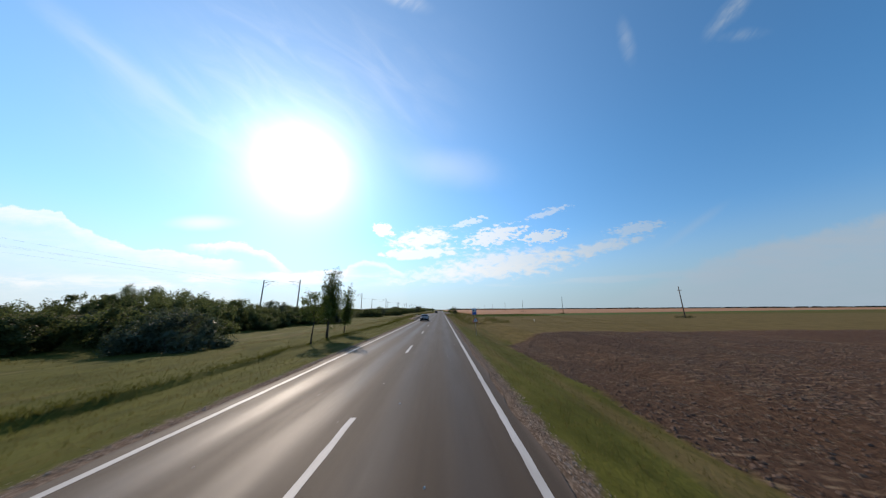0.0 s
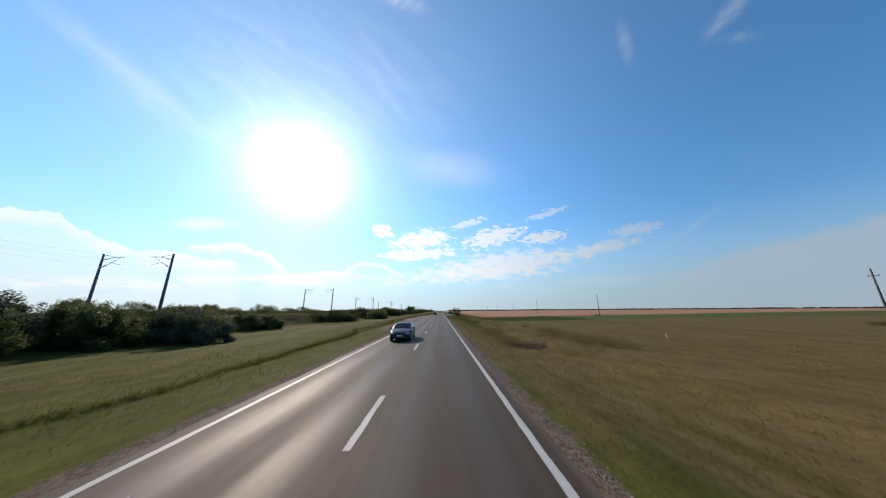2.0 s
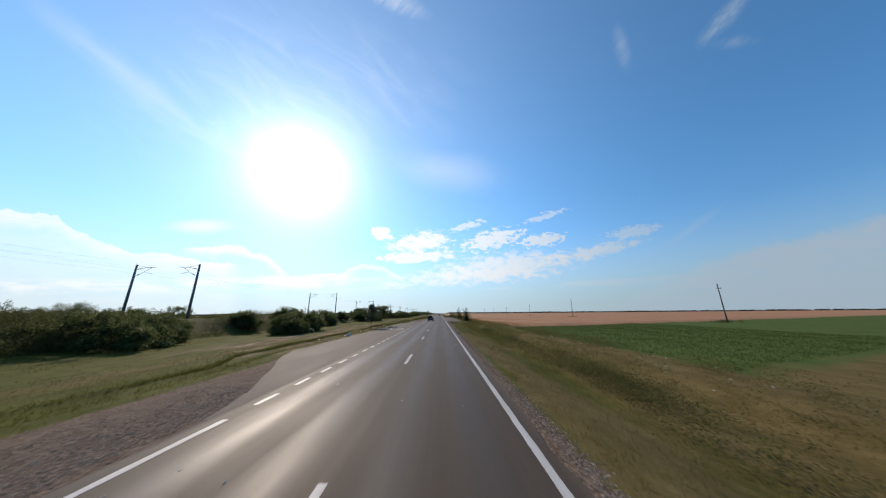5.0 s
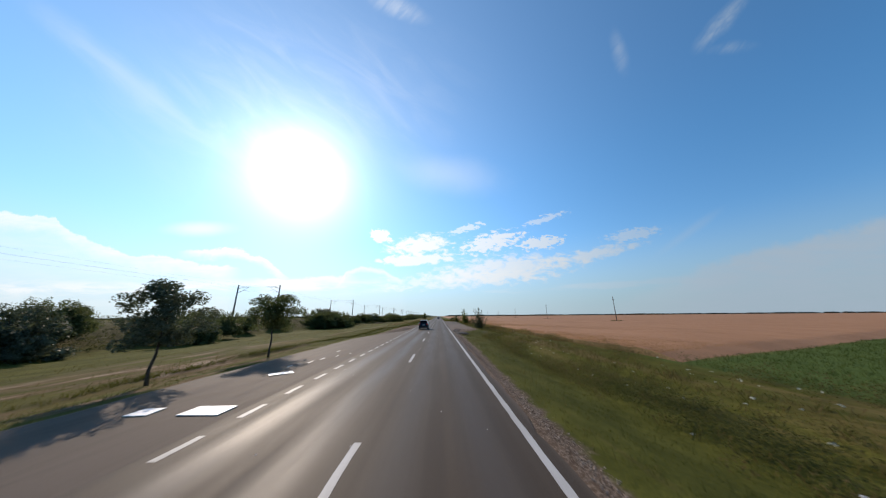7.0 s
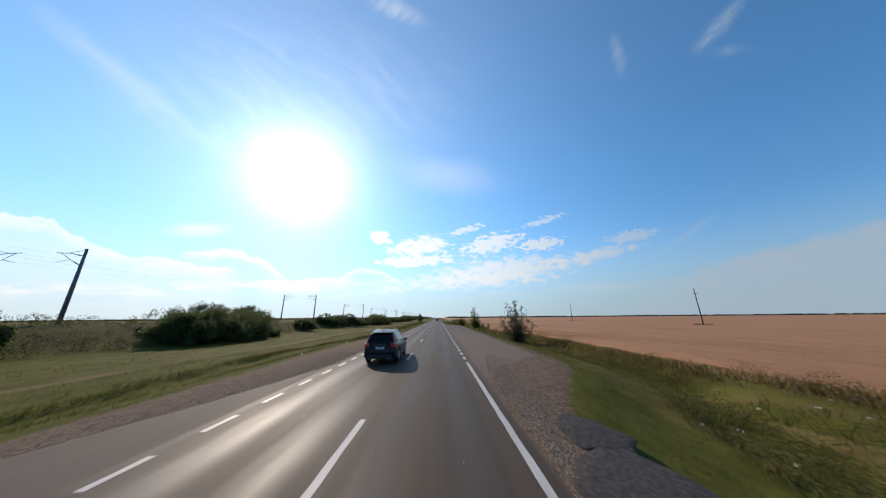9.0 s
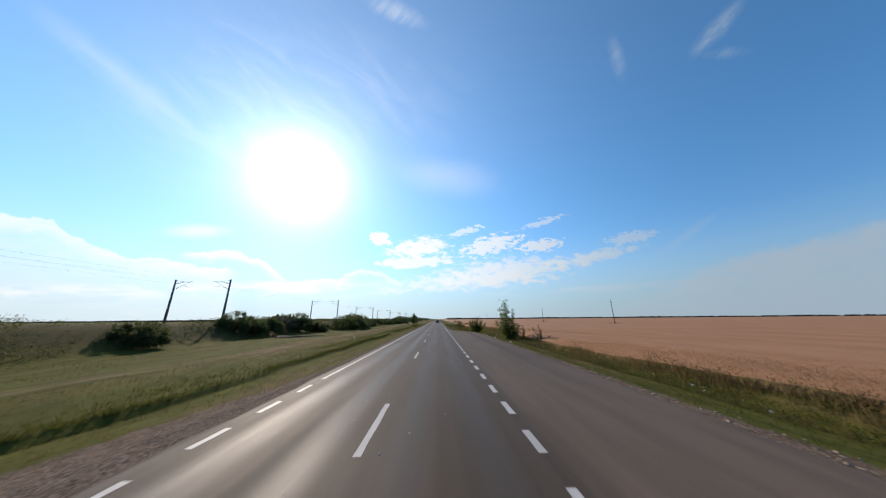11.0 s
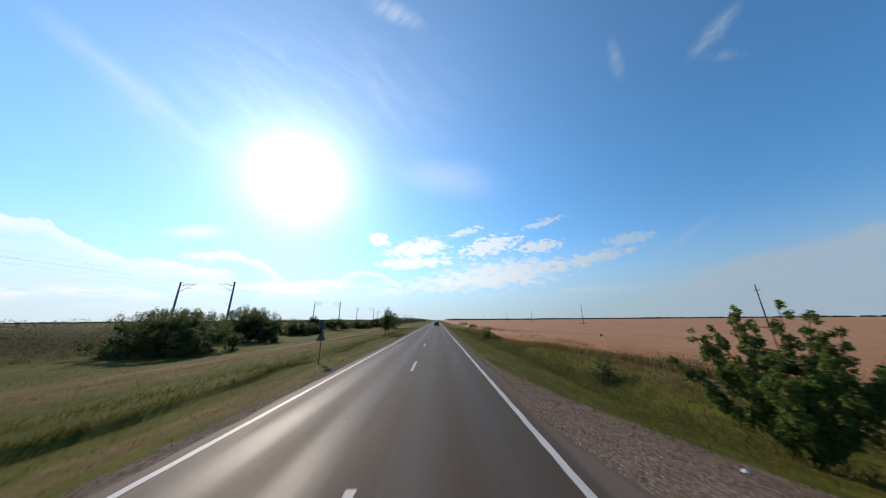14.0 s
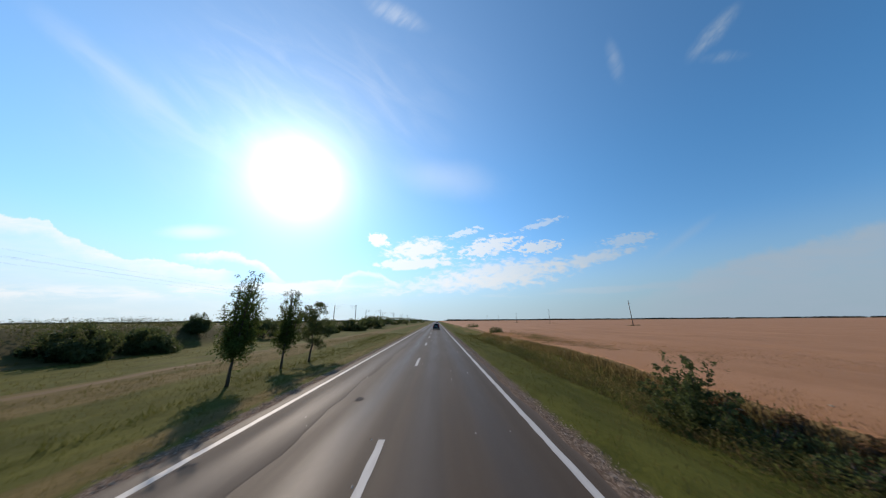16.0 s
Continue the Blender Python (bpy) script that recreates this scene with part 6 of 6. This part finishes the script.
def bag(x, y, s, seed, mat, label):
    return lump("litter", (x, y, max(float(ground_height(x, y)), -0.02 if road_offset(np.array(x), np.array(y)) < 0 else -9) + s * 0.15), (s, s * 0.7, s * 0.5), mat, label, "litter", seed, "litter by the lay-bys", seed * 40)


MILLINGS = plain("asphalt millings", (0.050, 0.045, 0.043), 0.95, vary=0.4, scale=14, relief=1.0, spec=0.08)
WHITE_PLASTIC = plain("white plastic", (0.66, 0.66, 0.65), 0.5, vary=0.1)
PALE_STONE = plain("pale stone", (0.50, 0.48, 0.45), 0.85, vary=0.2, scale=8, relief=0.4, spec=0.15)
DRY_WOOD = bark_material("dry branch", (0.22, 0.17, 0.12), (0.40, 0.33, 0.26))
DIRT = plain("dug earth", (0.078, 0.054, 0.038), 0.95, vary=0.45, scale=5, relief=1.0, spec=0.08)
TURQUOISE = plain("turquoise plastic", (0.10, 0.42, 0.46), 0.45)

sign_post((5.80, 28.5, -0.50))
sign_from_behind((-6.6, 260.0, -0.30))

# lay-by on the far side: puddles, a marker stone, a shed piece of tyre
for i, (x, y, w, d, k) in enumerate(((-4.67, 128.5, 1.08, 0.68, -1), (-6.3, 128.45, 0.55, 0.55, 4), (-5.5, 133.1, 0.95, 0.5, 38))):
    board(x, y, w, d, k, 300 + i)
for i in range(6):
    worn = painted("worn_dash", -5.75 + 0.37 * (i - 1) * (i < 5) + 0.1 * math.sin(i * 2.1), 134.6 + 1.15 * i, 135.1 + 1.15 * i + 0.2 * math.sin(i * 1.3), 0.12, "worn remnant of a white dash on the lay-by", "worn dashes in the lay-by")
    worn.location.z = -0.004
stone = thing("marker_stone", on_ground(-8.9, 116.9), "short pale stone marker at the edge of the lay-by", "marker stone")
part("stone", box((0.30, 0.22, 0.52), (0, 0, 0.20), 0.05, turn=(0, 6, 0)), PALE_STONE, stone)
shed = thing("tyre_scrap", (4.05, 118.6, -0.04), "curled black scrap of a burst tyre on the gravel", "tyre scrap", turn=30, scale=0.7)
bm = bmesh.new()
arc = [(0.30 * math.cos(0.25 * k) - 0.1, 0.30 * math.sin(0.25 * k) - 0.2, 0.06 + 0.012 * math.sin(k * 2.1)) for k in range(9)]
for k in range(8):
    p, q = Vector(arc[k]), Vector(arc[k + 1])
    wv = Vector((0, 0, 0.075 + 0.02 * math.sin(k * 1.7)))
    o = (q - p).cross(Vector((0, 0, 1))).normalized() * 0.02
    vs = [bm.verts.new(c) for c in (p - wv + o, q - wv + o, q + wv + o, p + wv + o, p - wv - o, q - wv - o, q + wv - o, p + wv - o)]
    for f in ((0, 1, 2, 3), (7, 6, 5, 4), (0, 4, 5, 1), (3, 2, 6, 7), (0, 3, 7, 4), (1, 5, 6, 2)):
        bm.faces.new([vs[j] for j in f])
part("tread", bm, RUBBER, shed)

# heap of millings and a dry branch where the other lay-by begins
lump("earth_heap", (5.0, 159.6, -0.08), (0.95, 1.5, 0.15), MILLINGS, "low heap of dark asphalt millings on the shoulder", "heap", 7)
lump("earth_heap", (5.3, 161.8, -0.09), (0.7, 1.0, 0.10), MILLINGS, "small heap of dark asphalt millings on the shoulder", "heap", 8)
branch = thing("dry_branch", on_ground(4.85, 153.4, 0.0), "bare dry branch lying on the gravel", "branch")
bm = tube([(-0.35, 0.7, 0.03), (0, 0, 0.08), (0.28, -0.5, 0.04), (0.62, -0.95, 0.06)], [0.008, 0.016, 0.02, 0.012], 6)
tube([(0, 0, 0.08), (0.22, 0.25, 0.16), (0.30, 0.5, 0.12)], [0.012, 0.008, 0.004], 5, bm)
part("wood", bm, DRY_WOOD, branch)

# dug earth in the meadow
lump("earth_heap", on_ground(-25.5, 237.6, 0.05), (2.6, 1.6, 0.40), DIRT, "low overgrown heap of dug brown earth in the meadow", "heap", 9)
lump("earth_heap", on_ground(-22.5, 238.8, 0.05), (1.6, 1.0, 0.28), DIRT, "low heap of dug brown earth in the meadow", "heap", 10)

rng = np.random.default_rng(62)
hx, hy = -24.6 + rng.normal(size=900) * 1.9, 238.0 + rng.normal(size=900) * 1.0
hump = 0.22 * np.exp(-((hx + 25.2) / 2.0) ** 2 - ((hy - 237.7) / 1.1) ** 2)
stuff("earth_clods", pebbles(rng, hx, hy, 0.05, 0.16, hump, 0.7), DIRT, "loose clods of dug earth in the meadow", "soil")
hx, hy = 9.7 + rng.normal(size=500) * 0.65, 58.7 + rng.normal(size=500) * 1.1
stuff("earth_clods", pebbles(rng, hx, hy, 0.03, 0.11, 0.0, 0.6), DIRT, "loose clods of dug earth in the pasture", "soil")
lump("earth_heap", on_ground(10.4, 58.1, 0.04), (0.75, 0.45, 0.14), DIRT, "small heap of dug brown earth in the pasture", "heap", 11)
# broken pieces of kerb and earth along the outer edge of the lay-by
hx, hy = 8.75 + np.abs(rng.normal(size=700)) * 0.45, rng.uniform(174, 247, 700)
stuff("edge_rubble", pebbles(rng, hx, hy, 0.012, 0.045, 0.0, 0.6), GRAVEL, "broken stones and earth along the lay-by edge", "rubble")

# holes worn in the asphalt, and chips of stone on the road
for i, (x, y, r) in enumerate(((2.72, 222.5, 0.08), (5.95, 223.2, 0.11), (6.1, 221.5, 0.14), (6.1, 220.7, 0.08), (7.0, 226.5, 0.13), (-1.35, 285.5, 0.15))):
    bm = bmesh.new()
    rng = np.random.default_rng(500 + i)
    ring = [bm.verts.new((math.cos(a) * r * rng.uniform(0.6, 1.1), math.sin(a) * r * 1.8 * rng.uniform(0.6, 1.1), 0.004 if x < 3.5 and x > -3.5 else 0.0)) for a in np.linspace(0, 2 * math.pi, 14, endpoint=False)]
    mid = bm.verts.new((0, 0, 0.003))
    for k in range(14):
        bm.faces.new((ring[k], ring[(k + 1) % 14], mid))
    me = bpy.data.meshes.new("pothole")
    bm.to_mesh(me)
    bm.free()
    me.materials.append(MILLINGS)
    ob = new("pothole", me)
    ob.location = (x, y, 0.0)
    tagged(ob, "shallow dark pothole filled with loose grit", "pothole", "potholes", "structure")
rng = np.random.default_rng(61)
cx, cy = rng.uniform(-3.0, 3.0, 260), rng.uniform(0, 320, 260)
chips = pebbles(rng, cx, cy, 0.008, 0.022)
chips[..., 2] += 0.035
stuff("stone_chips", chips, PALE_STONE, "pale stone chips scattered on the asphalt", "gravel")

# litter
for i, (x, y, s) in enumerate(((9.4, 226.3, 0.13), (9.0, 229.6, 0.10), (9.6, 233.5, 0.12), (10.2, 221.6, 0.15), (9.7, 236.2, 0.09), (8.9, 241.5, 0.10), (6.6, 247.0, 0.06), (10.4, 246.0, 0.14), (-10.2, 119.2, 0.14),
                             (-10.8, 121.5, 0.12), (-9.8, 124.5, 0.10), (-9.4, 112.5, 0.12), (-11.5, 115.0, 0.15), (-10.6, 80.5, 0.13), (-9.5, 88.0, 0.10), (-8.6, 176.0, 0.13), (-8.2, 184.5, 0.10), (9.2, 126.0, 0.06), (8.6, 128.5, 0.06), (10.4, 285.6, 0.20), (-11.0, 229.5, 0.13), (-9.4, 232.0, 0.09))):
    bag(x, y, s, 400 + i, WHITE_PLASTIC, "crumpled white plastic litter in the grass")
bag(4.02, 221.9, 0.06, 450, TURQUOISE, "turquoise plastic scrap on the asphalt edge")
post = thing("field_marker", on_ground(20.9, 272.8), "short white marker post with a dark red flag in the wheat", "marker post", scale=0.8)
part("post", tube([(0, 0, -0.1), (0.03, 0, 1.15)], 0.05, 8), SIGN_WHITE, post)
part("flag", prism(((-0.20, 0.0), (0.12, 0.05), (0.16, 0.30), (-0.12, 0.42)), 0.02, (0.0, 0.0, 1.05)), FLAG, post, "dark red flag")
marker = thing("field_marker", on_ground(23.6, 59.4), "short white marker post in the pasture", "marker post", turn=0)
part("post", tube([(0, 0, -0.1), (-0.10, 0, 0.45)], [0.06, 0.05], 8), SIGN_WHITE, marker)


def build_rails_and_wires():
    """The contact wires over the railway."""
    for x, h in ((-41.0, 7.45), (-45.0, 7.45), (-41.0, 6.4), (-45.0, 6.4)):
        for k in range(-1, 10):
            y0, y1 = MAST_ROWS[k + 1][0], MAST_ROWS[k + 2][0]
            z0 = 2.35
            sag = 0.5 if h > 7 else 0.05
            pts = [(x, y0 + (y1 - y0) * i / 8, z0 + h - sag * 4 * (i / 8) * (1 - i / 8)) for i in range(9)]
            ob = new("contact_wire", bpy.data.meshes.new("contact_wire"))
            bm = tube(pts, 0.0045, 4)
            bm.to_mesh(ob.data)
            bm.free()
            ob.data.materials.append(WIRE)
            tagged(ob, "thin dark overhead railway wire", "wire", "railway wires")


build_rails_and_wires()
